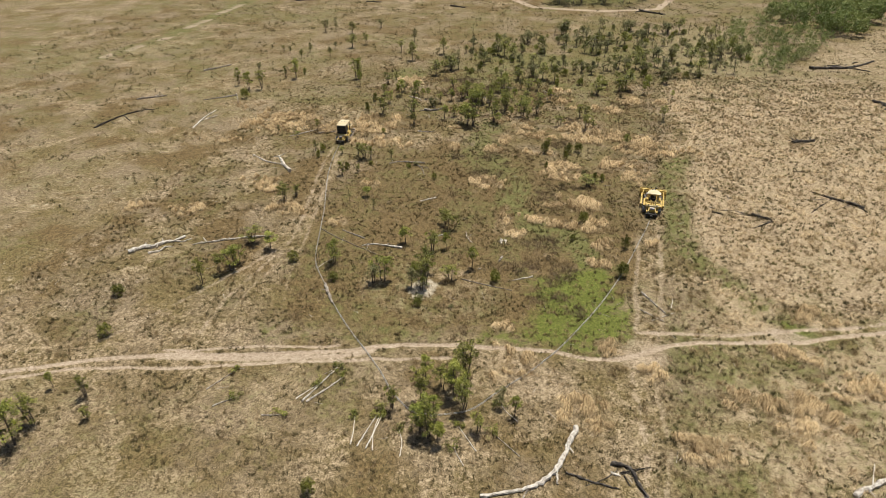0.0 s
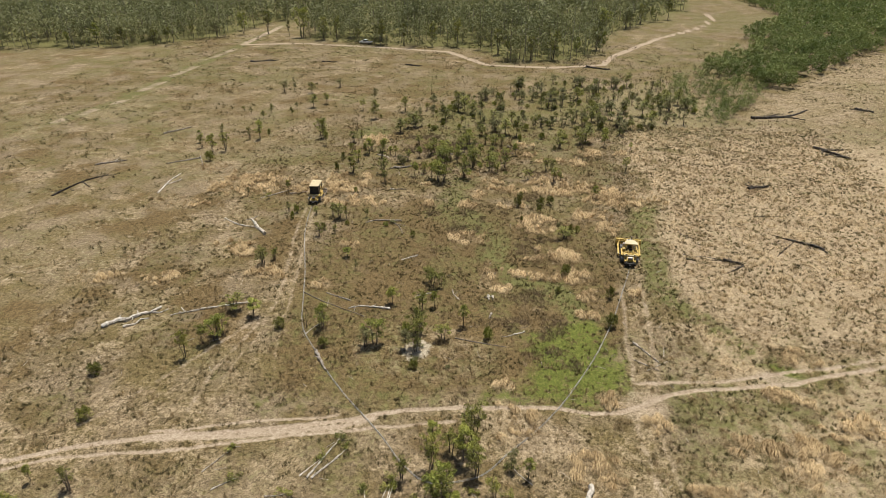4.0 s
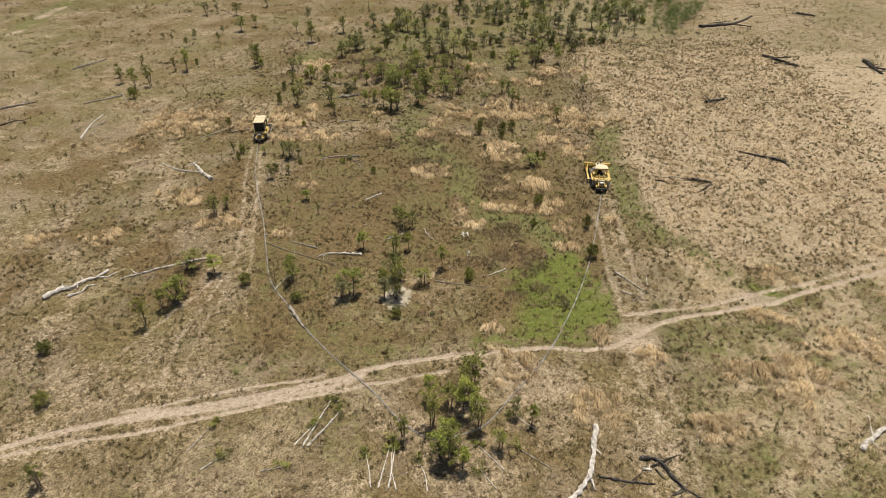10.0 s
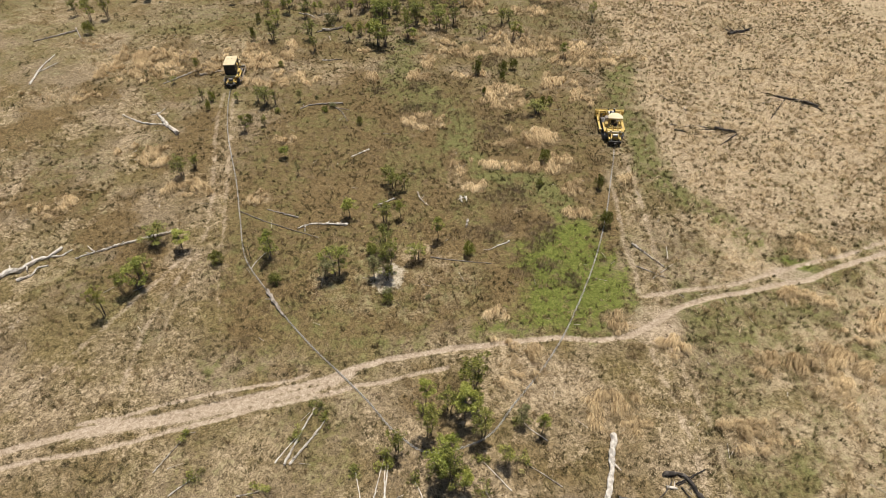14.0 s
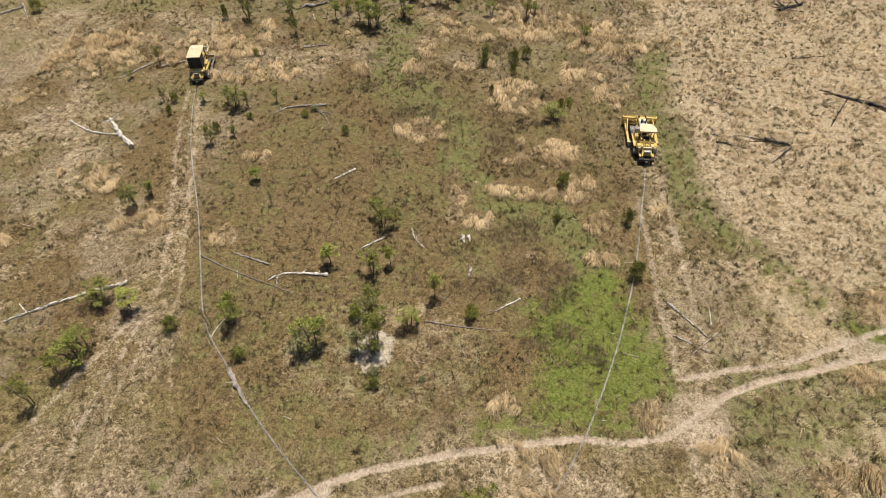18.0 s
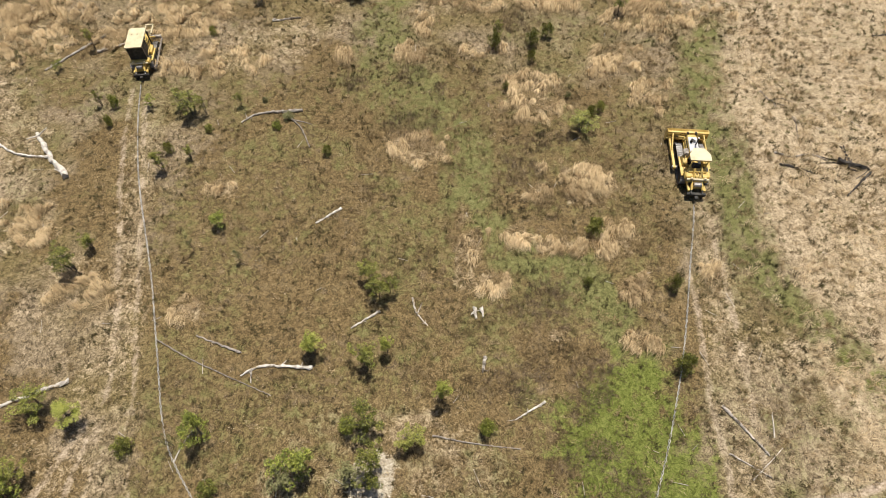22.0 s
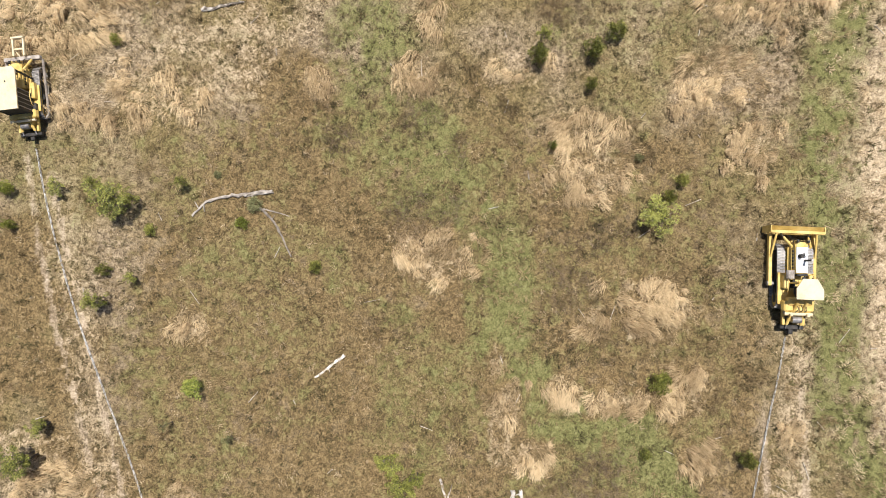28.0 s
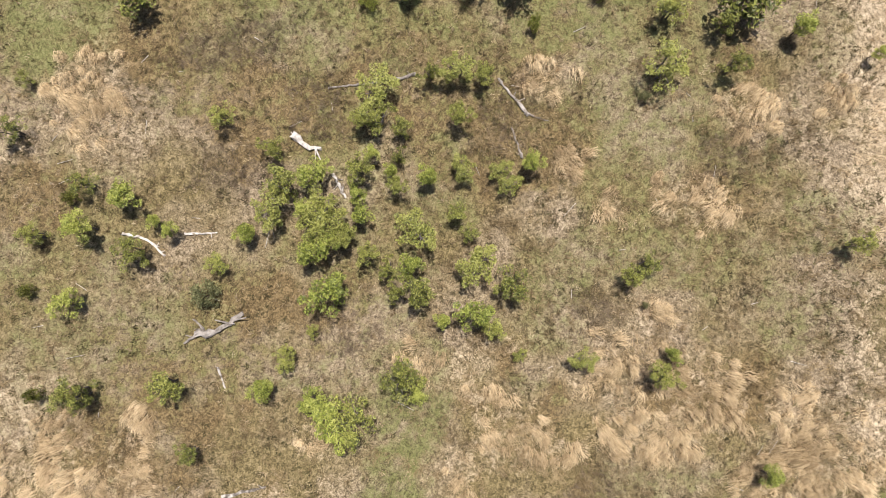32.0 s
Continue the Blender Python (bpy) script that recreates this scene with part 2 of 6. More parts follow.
# short turf: x, y, half widths
TURF = [(-9.7, 107.7, 3.5, 1.9), (-6.4, 115.8, 2.3, 2.3), (9.0, 112.5, 3.1, 3.1), (-23.5, 131.9, 2.4, 2.0), (2.8, 110.6, 1.5, 1.2), (-32.7, 128.8, 2.4, 2.4), (-4.5, 98.5, 1.8, 1.4), (9.5, 100.5, 1.6, 3.6), (-10.6, 81.0, 1.6, 2.6)]
PASTURE = [(14.6, 90), (16, 75), (20.1, 64), (22, 60.5), (38, 65.5), (95, 80), (190, 260), (115, 258), (64.6, 192), (38, 150), (24, 128)]
CORE = [(-31, 46), (-34, 62), (-36, 76), (-33, 92), (-20, 97), (-8, 93), (6, 92), (8.5, 74), (6, 66), (-2, 52), (-10, 48.5), (-20, 45.5)]
THICKET = [(-38.8, 133.8), (-32.3, 158.8), (-2.6, 190.7), (31, 189.8), (36.6, 156.6), (20.7, 143.2), (-2, 126), (-25.7, 128)]
PLANTATION = [(44.5, 215.5), (56.2, 198), (64.6, 192.7), (115.3, 258.5), (204.6, 379), (290, 500), (109.6, 470), (111.6, 348.1), (76.6, 289.9), (74, 255)]
FOREST = [(-330, 190), (-186.3, 215.9), (-158.8, 223.7), (-136.8, 256), (-134, 300), (-112, 300), (-105, 252.7), (-72, 244.8), (-32.1, 241.5), (-16, 219.9), (5.6, 225), (16, 240.5), (20.6, 285.3), (50.7, 334.8), (76.2, 389.5), (92, 560), (-420, 560)]
CHAIN = [(-41.2, 91.2), (-40.3, 87.0), (-38.3, 80.0), (-34.6, 70.3), (-32.4, 63.8), (-30.2, 57.6), (-27.2, 53.4), (-24.6, 50.0), (-21.6, 46.7), (-18.8, 44.0), (-16.2, 41.4), (-13.8, 38.7), (-11.2, 37.0), (-8.2, 37.6), (-6.2, 38.9), (-4.6, 41.2), (-2.1, 44.6), (0.3, 48.6), (2.7, 53.8), (4.6, 58.6), (6.6, 64.8), (8.4, 72.0), (9.4, 76.0), (9.8, 78.0)]

# wheel and track ruts
RUT_NORTH = [(-75, 20.5), (-60, 27.8)] + [(-45.4, 35.1), (-43.6, 35.9), (-41.7, 36.7), (-39.7, 37.4), (-37.7, 38.1), (-35.6, 38.9), (-33.4, 39.2), (-31.2, 39.8), (-29.0, 40.4), (-26.7, 41.1), (-24.4, 41.8), (-22.1, 42.6), (-19.8, 43.4), (-17.4, 44.6), (-15.0, 45.5), (-12.4, 46.1), (-9.8, 46.7), (-6.7, 47.2), (-3.0, 47.9), (-0.4, 48.2), (3.3, 48.1), (6.0, 48.6), (7.8, 49.6), (11.1, 52.0), (14.2, 53.3), (17.2, 54.0), (20.3, 54.9), (24.6, 55.9), (26.9, 57.2), (31.8, 59.1), (37.0, 61.3)] + [(62, 71), (92, 79)]
RUT_SOUTH = [(-75, 19), (-60, 26.4)] + [(-44.9, 34.3), (-42.2, 35.0), (-39.8, 35.8), (-36.9, 36.3), (-34.8, 36.9), (-32.7, 37.6), (-31.1, 38.3), (-27.7, 39.3), (-25.1, 40.4), (-22.3, 41.1), (-19.5, 41.9), (-17.2, 42.8), (-14.8, 43.3), (-11.8, 44.3), (-9.8, 44.8)]
RUT_MIDDLE = [(-37.9, 37.6), (-35.4, 38.4), (-33.2, 38.8), (-28.8, 39.8), (-24.3, 41.2), (-21.5, 42.0), (-19.7, 42.7), (-17.8, 43.9)]
RUT_BANK = [(-38.2, 38.8), (-35.3, 39.4), (-32.4, 40.6), (-29.3, 41.6), (-26.1, 42.4), (-22.7, 43.1), (-21.4, 43.8)]
RUT_EAST = [(8.1, 53.3), (12.8, 54.3), (16.3, 54.9), (20.8, 56.5), (24.3, 57.9), (28.9, 59.2), (34.2, 61.5), (37.9, 63.1)] + [(62, 73), (92, 81)]
TRAIL_FAN_A = [(-35.6, 57.4), (-36.2, 52.9), (-36.7, 48.2), (-36.2, 42.0)]
TRAIL_FAN_B = [(-34.4, 56.5), (-35.1, 51.3), (-35.0, 47.1)]
TRAIL_FAN_C = [(-33.5, 59.3), (-31.6, 53.1), (-29.7, 47.3)]
TRAIL_FAN_D = [(-36.0, 58.6), (-38.6, 52.5), (-41.5, 46.0), (-45.5, 38.0)]
TRAIL_WEST_RUT = [(-41.9, 91.0), (-41.2, 86.1), (-39.9, 79.6), (-37.2, 70.2), (-35.3, 62.3), (-35.0, 57.4)]
TRAIL_EAST_RUT = [(-40.4, 90.0), (-39.4, 85.5), (-36.5, 74.0), (-34.5, 65.6), (-33.0, 59.3)]
LANE_WEST_RUT = [(8.3, 73.5), (8.2, 66.9), (7.8, 60.7), (8.0, 56.0), (7.6, 49.6), (7.6, 46.0), (8.1, 42.8), (8.6, 38.2), (8.7, 32.8)]
LANE_EAST_RUT = [(10.8, 74.3), (10.9, 65.9), (10.6, 59.8), (10.6, 55.3), (9.4, 49.6), (9.7, 45.4), (10.2, 41.7), (10.7, 38.3), (10.1, 32.8)]


# stands of long straw grass: x, y, half widths
STANDS_MIDDLE = [(-15.2, 96.0, 2.1, 1.5), (-8.0, 96.5, 2.5, 1.2), (-3.1, 91.9, 2.9, 1.8), (-3.0, 88.9, 3.3, 2.2), (7.6, 95.9, 1.6, 2.1), (8.3, 91.3, 2.0, 2.0), (4.1, 94.8, 2.1, 2.1), (-14.2, 83.7, 3.2, 1.9), (-3.0, 79.1, 1.7, 1.1), (0.6, 79.8, 3.6, 2.3), (-5.4, 74.3, 1.4, 1.3), (-1.8, 73.5, 2.4, 0.9), (2.9, 74.0, 2.2, 1.9)]
STANDS_PIT = [(-8.9, 73.0, 1.6, 2.1), (-8.1, 70.2, 2.4, 1.6), (-9.9, 76.4, 0.8, 1.1), (-2.9, 65.6, 1.0, 1.1), (3.4, 65.3, 1.9, 1.1), (3.8, 69.9, 1.6, 1.4), (9.6, 70.4, 1.0, 2.0), (-33.9, 94.6, 3.7, 2.1), (-38.4, 94.0, 1.8, 1.6), (-30.5, 79.2, 1.5, 1.3), (-30.9, 67.2, 1.4, 1.3), (-39.7, 68.6, 2.4, 1.6)]
STANDS_NORTH = [(-9.5, 104.3, 2.3, 1.6), (-13.4, 102.9, 1.6, 1.2), (-2.1, 104.8, 2.7, 1.6), (-8.4, 96.4, 2.3, 1.4), (-4.6, 92.5, 2.7, 1.5), (-13.8, 100.0, 1.0, 1.0), (-22.0, 95.8, 1.0, 0.8), (-39.5, 96.0, 1.2, 2.3), (4.8, 96.3, 2.3, 1.6), (7.7, 90.8, 1.7, 2.3), (-35.7, 105.4, 1.2, 1.6), (-23.9, 104.5, 1.6, 1.0), (1.1, 107.7, 1.6, 1.2), (8.6, 106.8, 2.0, 1.6)]
STANDS_THICKET = [(-39.4, 128.5, 2.8, 3.2), (-16.6, 109.7, 1.5, 1.5), (-9.8, 103.9, 4.6, 1.9), (-1.3, 104.6, 3.8, 1.9), (2.8, 120.8, 2.7, 2.4), (-3.2, 120.0, 1.2, 1.2), (-5.8, 123.2, 1.2, 1.6), (9.4, 104.4, 2.3, 1.5), (3.4, 107.2, 2.3, 2.7), (-40.5, 104.7, 2.3, 2.3), (-12.0, 107.4, 1.9, 0.8), (-0.7, 112.2, 1.6, 1.5), (12.9, 127.8, 1.6, 1.6), (-7.7, 129.3, 2.4, 1.6), (6.9, 126.7, 2.4, 2.4)]
STANDS_SOUTH = [(-46.0, 74.7, 3.1, 2.4), (-49.8, 76.5, 1.4, 1.2), (-52.8, 64.8, 2.5, 1.9), (-3.4, 45.0, 2.8, 2.9), (3.2, 39.8, 2.6, 3.0), (9.8, 47.1, 1.4, 1.5), (5.6, 50.1, 1.8, 1.7), (27.0, 49.3, 2.0, 1.3), (25.5, 60.3, 2.8, 1.7), (-41.0, 100.4, 6.8, 5.0), (-56.9, 99.1, 7.6, 5.6), (13.3, 39.1, 2.6, 1.9), (-5.5, 50.9, 1.3, 0.8), (22.2, 45.0, 3.7, 2.9)]
STANDS_WEST = [(-62.1, 64.0, 4.4, 2.0), (-69.5, 67.7, 1.5, 1.1), (-65.4, 89.6, 5.6, 2.6), (-74.8, 88.8, 1.9, 1.7), (-67.9, 106.4, 4.3, 2.9), (10.6, 102.1, 5.9, 3.1), (-1.1, 109.2, 6.3, 2.6), (22.6, 53.5, 2.9, 1.1), (29.6, 49.9, 3.3, 2.1), (18.6, 45.9, 3.2, 1.5)]
STANDS = STANDS_MIDDLE + STANDS_PIT + STANDS_NORTH + STANDS_THICKET + STANDS_SOUTH + STANDS_WEST


def blots(x, y, rings, seed, jag=1.1):
    """1 inside ragged ovals, fading to 0 at their border."""
    j = jag * (rough_noise(x, y, 1.7, seed) - 0.5) + 0.8 * jag * (rough_noise(x, y, 0.8, seed + 7) - 0.5)
    best = np.zeros(np.shape(x))
    for px, py, a, b in rings:
        near = (np.abs(x - px) < a * 2) & (np.abs(y - py) < b * 2)
        if near.any():
            best[near] = np.maximum(best[near], np.clip(2.6 * (1.12 - np.hypot((x[near] - px) / a, (y[near] - py) / b) + j[near]), 0, 1))
    return best


def swirl(x, y):
    """Where long straw grass stands."""
    return blots(x, y, STANDS, 71)


def cover(x, y):
    """How much dirt, bright green, tan, brown, pale soil and dull green lies at plan points."""
    x, y = np.asarray(x, float), np.asarray(y, float)
    w = 1.6 * (rough_noise(x, y, 3.0, 11) - 0.5)
    fine = rough_noise(x, y, 1.1, 15)
    n1, n2 = rough_noise(x, y, 9, 21), rough_noise(x, y, 22, 25)
    jx, jy = x + 0.2 * w, y + 0.2 * w
    dirt = np.zeros(np.shape(x))
    for line, half, bare in ((RUT_NORTH, 0.3, 0.95), (RUT_SOUTH, 0.24, 0.78), (RUT_MIDDLE, 0.34, 0.85), (RUT_BANK, 0.2, 0.8), (RUT_EAST, 0.3, 0.72)):
        dirt = np.maximum(dirt, bare * np.clip(1.5 - way_off(jx, jy, line) / half, 0, 1) * np.clip(0.45 + 1.3 * fine, 0.6, 1))
    bed = np.clip(1.4 - way_off(x, y + w * 0.3, RUT_MIDDLE) / 1.3, 0, 1)
    dirt = np.maximum(dirt, bed * np.clip(0.8 * fine, 0.2, 0.4))
    dirt = np.maximum(dirt, np.clip(1.3 - np.hypot((x - 8.4) / 2.6, (y - 49.8 + w) / 2.2), 0, 0.44))
    dirt = np.maximum(dirt, np.clip(1.3 - np.hypot((x - 23.1) / 2.4, (y - 56.5 + w) / 0.9), 0, 0.55))
    dirt = np.maximum(dirt, np.clip(1.3 - way_off(x + w, y, FAR_TRACK) / 1.5, 0, 1))
    dirt = np.maximum(dirt, 0.62 * np.clip(1.2 - np.abs(way_off(x + w, y, FAINT_TRACK) - 0.9) / 0.7, 0, 1))
    trail = np.minimum(np.minimum(way_off(x + w * 0.3, y, TRAIL_LEFT), way_off(x + w * 0.3, y, TRAIL_LEFT_B)), way_off(x + w * 0.3, y, TRAIL_LEFT_C))
    trail = np.where(y < 90, trail, 9)
    for line, half, bare in ((TRAIL_FAN_A, 0.36, 0.46), (TRAIL_FAN_B, 0.3, 0.44), (TRAIL_FAN_C, 0.26, 0.44), (TRAIL_FAN_D, 0.45, 0.46), (TRAIL_WEST_RUT, 0.4, 0.5), (TRAIL_EAST_RUT, 0.38, 0.5), (LANE_WEST_RUT, 0.42, 0.48), (LANE_EAST_RUT, 0.42, 0.46)):
        dirt = np.maximum(dirt, bare * np.clip(1.45 - way_off(jx, jy, line) / half, 0, 1) * np.clip(0.2 + 1.6 * fine, 0.4, 1))
    lane = np.where(y < 82, way_off(x + w * 0.5, y, TRAIL_RIGHT), 9)
    pit = np.clip(1.6 - np.hypot((x + 15.7) / 1.3, (y - 55.0 + w * 0.5) / 1.7), 0, 1)
    green = soft(x + 1.6 * w, y + 1.6 * w, GREEN, 3.5) * np.clip(1.4 - 2.4 * np.clip(fine - 0.5, 0, 1), 0, 1) * 0.8
    run = np.clip(1.6 - way_off(x + 1.6 * w, y + 1.2 * w, GREEN_RUN) / 1.9, 0, 1)
    branch = np.clip(1.5 - way_off(x + 1.4 * w, y + 1.4 * w, GREEN_BRANCH) / 1.5, 0, 0.9)
    dull = np.maximum(np.maximum(run, branch), 0.55 * blots(x, y, TURF, 77)) * np.clip(3.2 * (0.86 - fine), 0.2, 1) * np.clip(1.0 - (y - 78) / 26, 0.72, 1)
    dull = np.maximum(dull, np.clip(1.6 - way_off(x + w, y + w, GREEN_LANE) / 1.9, 0, 1) * np.clip(3.0 * (0.8 - fine), 0, 1))
    green = np.maximum(green, 0.6 * np.clip(1.4 - way_off(x + w, y + w, GREEN_LANE[5:]) / 1.1, 0, 1) * np.clip(3.0 * (0.75 - fine), 0, 1))
    dull = np.maximum(dull, np.clip(1.3 - way_off(x, y + 2 * w, [(-30, 43.6), (-12, 48.6), (2, 50), (7, 53)]) / 2.2, 0, 1) * 0.6 * np.clip(4 * (0.62 - fine), 0, 1))
    dull = np.maximum(dull, np.clip((0.54 - n2) * 5, 0, 0.42) * np.clip((x - 9) / 3, 0, 1) * np.clip((64 - y) / 4, 0, 1))
    dull = np.maximum(dull, np.clip((rough_noise(x, y, 7, 85) - 0.42) * 5, 0, 0.62) * np.clip((x - 9) / 3, 0, 1) * np.clip((58 - y) / 4, 0, 1))
    dull = np.maximum(dull, np.clip((n2 - 0.54) * 5, 0, 0.28) * np.clip((-16 - x) / 8, 0, 1) * np.clip((fine - 0.35) * 4, 0, 1))
    dull = np.maximum(dull, soft(x + 3 * w, y + 3 * w, THICKET, 14) * 0.6 * np.clip(4 * (0.64 - n1), 0, 1))
    dull = np.maximum(dull, np.clip((rough_noise(x, y, 10, 81) - 0.58) * 5, 0, 0.3))
    dull = np.maximum(dull, 0.75 * soft(x, y, FOREST, 12))
    dull = np.maximum(dull, np.clip(1.3 - np.hypot((x + 42) / 5, (y - 134) / 6), 0, 0.7))
    tan = soft(x + 2 * w, y + 2 * w, PASTURE, 5) * (0.85 + 0.15 * np.clip((n1 - 0.3) * 4, 0, 1))
    tan = tan * np.clip(1.0 - 0.5 * (y - 110) / 30, 0.5, 1) * (0.8 + 0.2 * np.clip((n2 - 0.4) * 5, 0, 1))
    core = soft(x + 2 * w, y + 2 * w, CORE, 5)
    dull = np.maximum(dull, 0.42 * core * np.clip((rough_noise(x, y, 4, 205) - 0.42) * 5, 0, 1))
    tan = np.maximum(tan, np.clip((n1 - 0.58) * 5, 0, 1) * np.where(x < -42, 0.22, 0.45) * (1 - core))
    tan = np.maximum(tan, np.clip((n2 - 0.55) * 5, 0, 0.22) * np.clip((-42 - x) / 12, 0, 1))
    tan = np.maximum(tan, np.where(y < 62, 0.24, 0.34) * np.clip(1.4 - trail / 1.7, 0, 1))
    tan = np.maximum(tan, np.clip(1.4 - np.hypot((x + 15) / 7, (y - 55) / 4.5), 0, 0.4) * np.clip(2.4 * fine - 0.4, 0, 1))
    tan = np.maximum(tan, 0.4 * np.clip(1.4 - lane / 1.6, 0, 1))
    tan = np.maximum(tan, np.clip((rough_noise(x, y, 5, 95) - 0.6) * 7, 0, 0.42) * np.clip((-34 - x) / 8, 0, 1))
    dull = np.maximum(dull, np.clip(1.3 - way_off(x + w, y, FAINT_TRACK) / 3.0, 0, 0.7))
    dull = np.maximum(dull, np.clip((rough_noise(x, y, 18, 98) - 0.5) * 6, 0, 0.42) * (y > 110))
    east = np.clip((x - 11) / 6, 0, 1) * np.clip((150 - y) / 10, 0, 1)
    tan = np.maximum(tan, east * np.clip((rough_noise(x, y, 4, 91) - 0.28) * 4, 0, 0.85) * np.where(y < 57, 0.9, 1))
    straw = swirl(x, y)
    tan = np.maximum(tan, 0.3 * straw)
    dull, green = dull * (1 - 0.8 * straw), green * (1 - 0.7 * straw)
    brown = np.clip((rough_noise(x, y, 6, 31) - 0.52) * 5, 0, 0.8) * np.clip((11 - x) / 4, 0, 1)
    brown = np.maximum(brown, np.maximum(0.78 * core, 0.5 * np.clip((44 - y) / 4, 0, 1) * np.clip((8 - x) / 4, 0, 1)))
    south = np.clip((47 - y) / 4, 0, 1)
    brown = brown * (1 - 0.3 * south)
    tan = np.maximum(tan, south * np.clip((rough_noise(x, y, 3.5, 201) - 0.4) * 2.0, 0, 0.36))
    far = np.clip((-38 - x) / 12, 0, 1)
    dull = np.maximum(dull, np.clip(1.5 - np.hypot((x - 27) / 12, (y - 168) / 24), 0, 0.55))
    tan = np.maximum(tan, np.clip(1.5 - np.hypot((x - 27) / 12, (y - 168) / 24), 0, 0.5))
    pale = np.clip((rough_noise(x, y, 12, 41) - 0.54) * 4, 0, 0.2) * far
    return [np.clip(v, 0, 1) for v in (dirt, green, tan, brown, np.maximum(pit, pale * 0.7), dull * (1 - 0.5 * tan))]


# ---- ground: one sheet to the horizon, finest where the camera passes ----
def graded(lo, hi, step, far):
    """Even steps from lo to hi, then growing ones out to far on both sides."""
    core = list(np.arange(lo, hi + step / 2, step))
    s, a = step, core[-1]
    up, down = [], []
    while a < far:
        s *= 1.18
        a += s
        up.append(a)
    s, a = step, core[0]
    while a > -far:
        s *= 1.18
        a -= s
        down.append(a)
    return np.array(down[::-1] + core + up)


def relief(x, y):
    """Gentle hummocks, a few centimetres high."""
    return 0.10 * (rough_noise(x, y, 2.2, 61) - 0.5) + 0.05 * (value_noise(x, y, 0.8, 65) - 0.5)


gx, gy = graded(-185, 135, 1.7, 2600), graded(18, 270, 1.5, 2600)
gx = np.concatenate([gx[gx < -62], np.arange(-62, 42, 0.36), gx[gx > 42]])
gy = np.concatenate([gy[gy < 26], np.arange(26, 60, 0.26), np.arange(60, 136, 0.6), gy[gy > 136]])
XX, YY = np.meshgrid(gx, gy)
near = (np.abs(XX) < 300) & (YY < 600)
ZZ = np.where(near, relief(XX, YY), 0) - 0.12 * cover(XX, YY)[0] * near
nx_, ny_ = len(gx), len(gy)
idx = np.arange(nx_ * ny_).reshape(ny_, nx_)
quads = np.stack([idx[:-1, :-1], idx[:-1, 1:], idx[1:, 1:], idx[1:, :-1]], -1).reshape(-1, 4)

M_GROUND = bpy.data.materials.new("pasture_ground")
M_GROUND.use_nodes = True
gn, gl = M_GROUND.node_tree.nodes, M_GROUND.node_tree.links
gb = gn["Principled BSDF"]
gb.inputs["Roughness"].default_value, gb.inputs["Specular IOR Level"].default_value = 0.95, 0.1
tc = gn.new("ShaderNodeTexCoord")


def g_noise(scale, detail=5.0, rough=0.6, distort=0.0):
    a = gn.new("ShaderNodeTexNoise")
    a.inputs["Scale"].default_value, a.inputs["Detail"].default_value = scale, detail
    a.inputs["Roughness"].default_value, a.inputs["Distortion"].default_value = rough, distort
    gl.new(tc.outputs["Object"], a.inputs["Vector"])
    return a.outputs[0]


def g_ramp(value, stops):
    r = gn.new("ShaderNodeValToRGB")
    for i, (p, c) in enumerate(stops):
        e = r.color_ramp.elements[i] if i < 2 else r.color_ramp.elements.new(p)
        e.position = p
        e.color = (*c, 1)
    gl.new(value, r.inputs[0])
    return r.outputs[0]


def g_mix(a, b, fac):
    m = gn.new("ShaderNodeMix")
    m.data_type = "RGBA"
    gl.new(a, m.inputs[6])
    gl.new(b, m.inputs[7])
    gl.new(fac, m.inputs[0])
    return m.outputs[2]


def g_math(op, a, b):
    m = gn.new("ShaderNodeMath")
    m.operation = op
    m.use_clamp = True
    for i, v in enumerate((a, b)):
        if isinstance(v, float):
            m.inputs[i].default_value = v
        else:
            gl.new(v, m.inputs[i])
    return m.outputs[0]


fibre, grain, patch, broad = g_noise(3.2, 6.0, 0.72, 1.2), g_noise(11.0, 4.0, 0.7, 0.6), g_noise(0.9, 6.0, 0.68), g_noise(0.13, 5.0, 0.6)
mixed = g_math("ADD", g_math("MULTIPLY", fibre, 0.6), g_math("MULTIPLY", grain, 0.4))


def turf(dark, mid, light):
    return g_ramp(mixed, [(0.40, dark), (0.50, mid), (0.60, light)])


litter = turf((0.06, 0.044, 0.027), (0.23, 0.173, 0.106), (0.46, 0.362, 0.236))
olive = turf((0.05, 0.039, 0.016), (0.165, 0.126, 0.056), (0.33, 0.252, 0.125))
green_c = turf((0.05, 0.058, 0.012), (0.125, 0.143, 0.03), (0.235, 0.248, 0.07))
dull_c = turf((0.07, 0.067, 0.023), (0.152, 0.147, 0.053), (0.25, 0.236, 0.1))
tan_c = turf((0.14, 0.102, 0.06), (0.42, 0.324, 0.206), (0.66, 0.53, 0.36))
brown_c = turf((0.042, 0.03, 0.013), (0.15, 0.103, 0.047), (0.305, 0.218, 0.108))
soil_c = turf((0.25, 0.185, 0.125), (0.41, 0.32, 0.23), (0.58, 0.475, 0.365))
silt_c = turf((0.22, 0.18, 0.125), (0.43, 0.365, 0.27), (0.62, 0.55, 0.43))
cov, cov2 = gn.new("ShaderNodeVertexColor"), gn.new("ShaderNodeVertexColor")
cov.layer_name, cov2.layer_name = "cover", "cover_more"
s1, s2 = gn.new("ShaderNodeSeparateColor"), gn.new("ShaderNodeSeparateColor")
gl.new(cov.outputs[0], s1.inputs[0])
gl.new(cov2.outputs[0], s2.inputs[0])


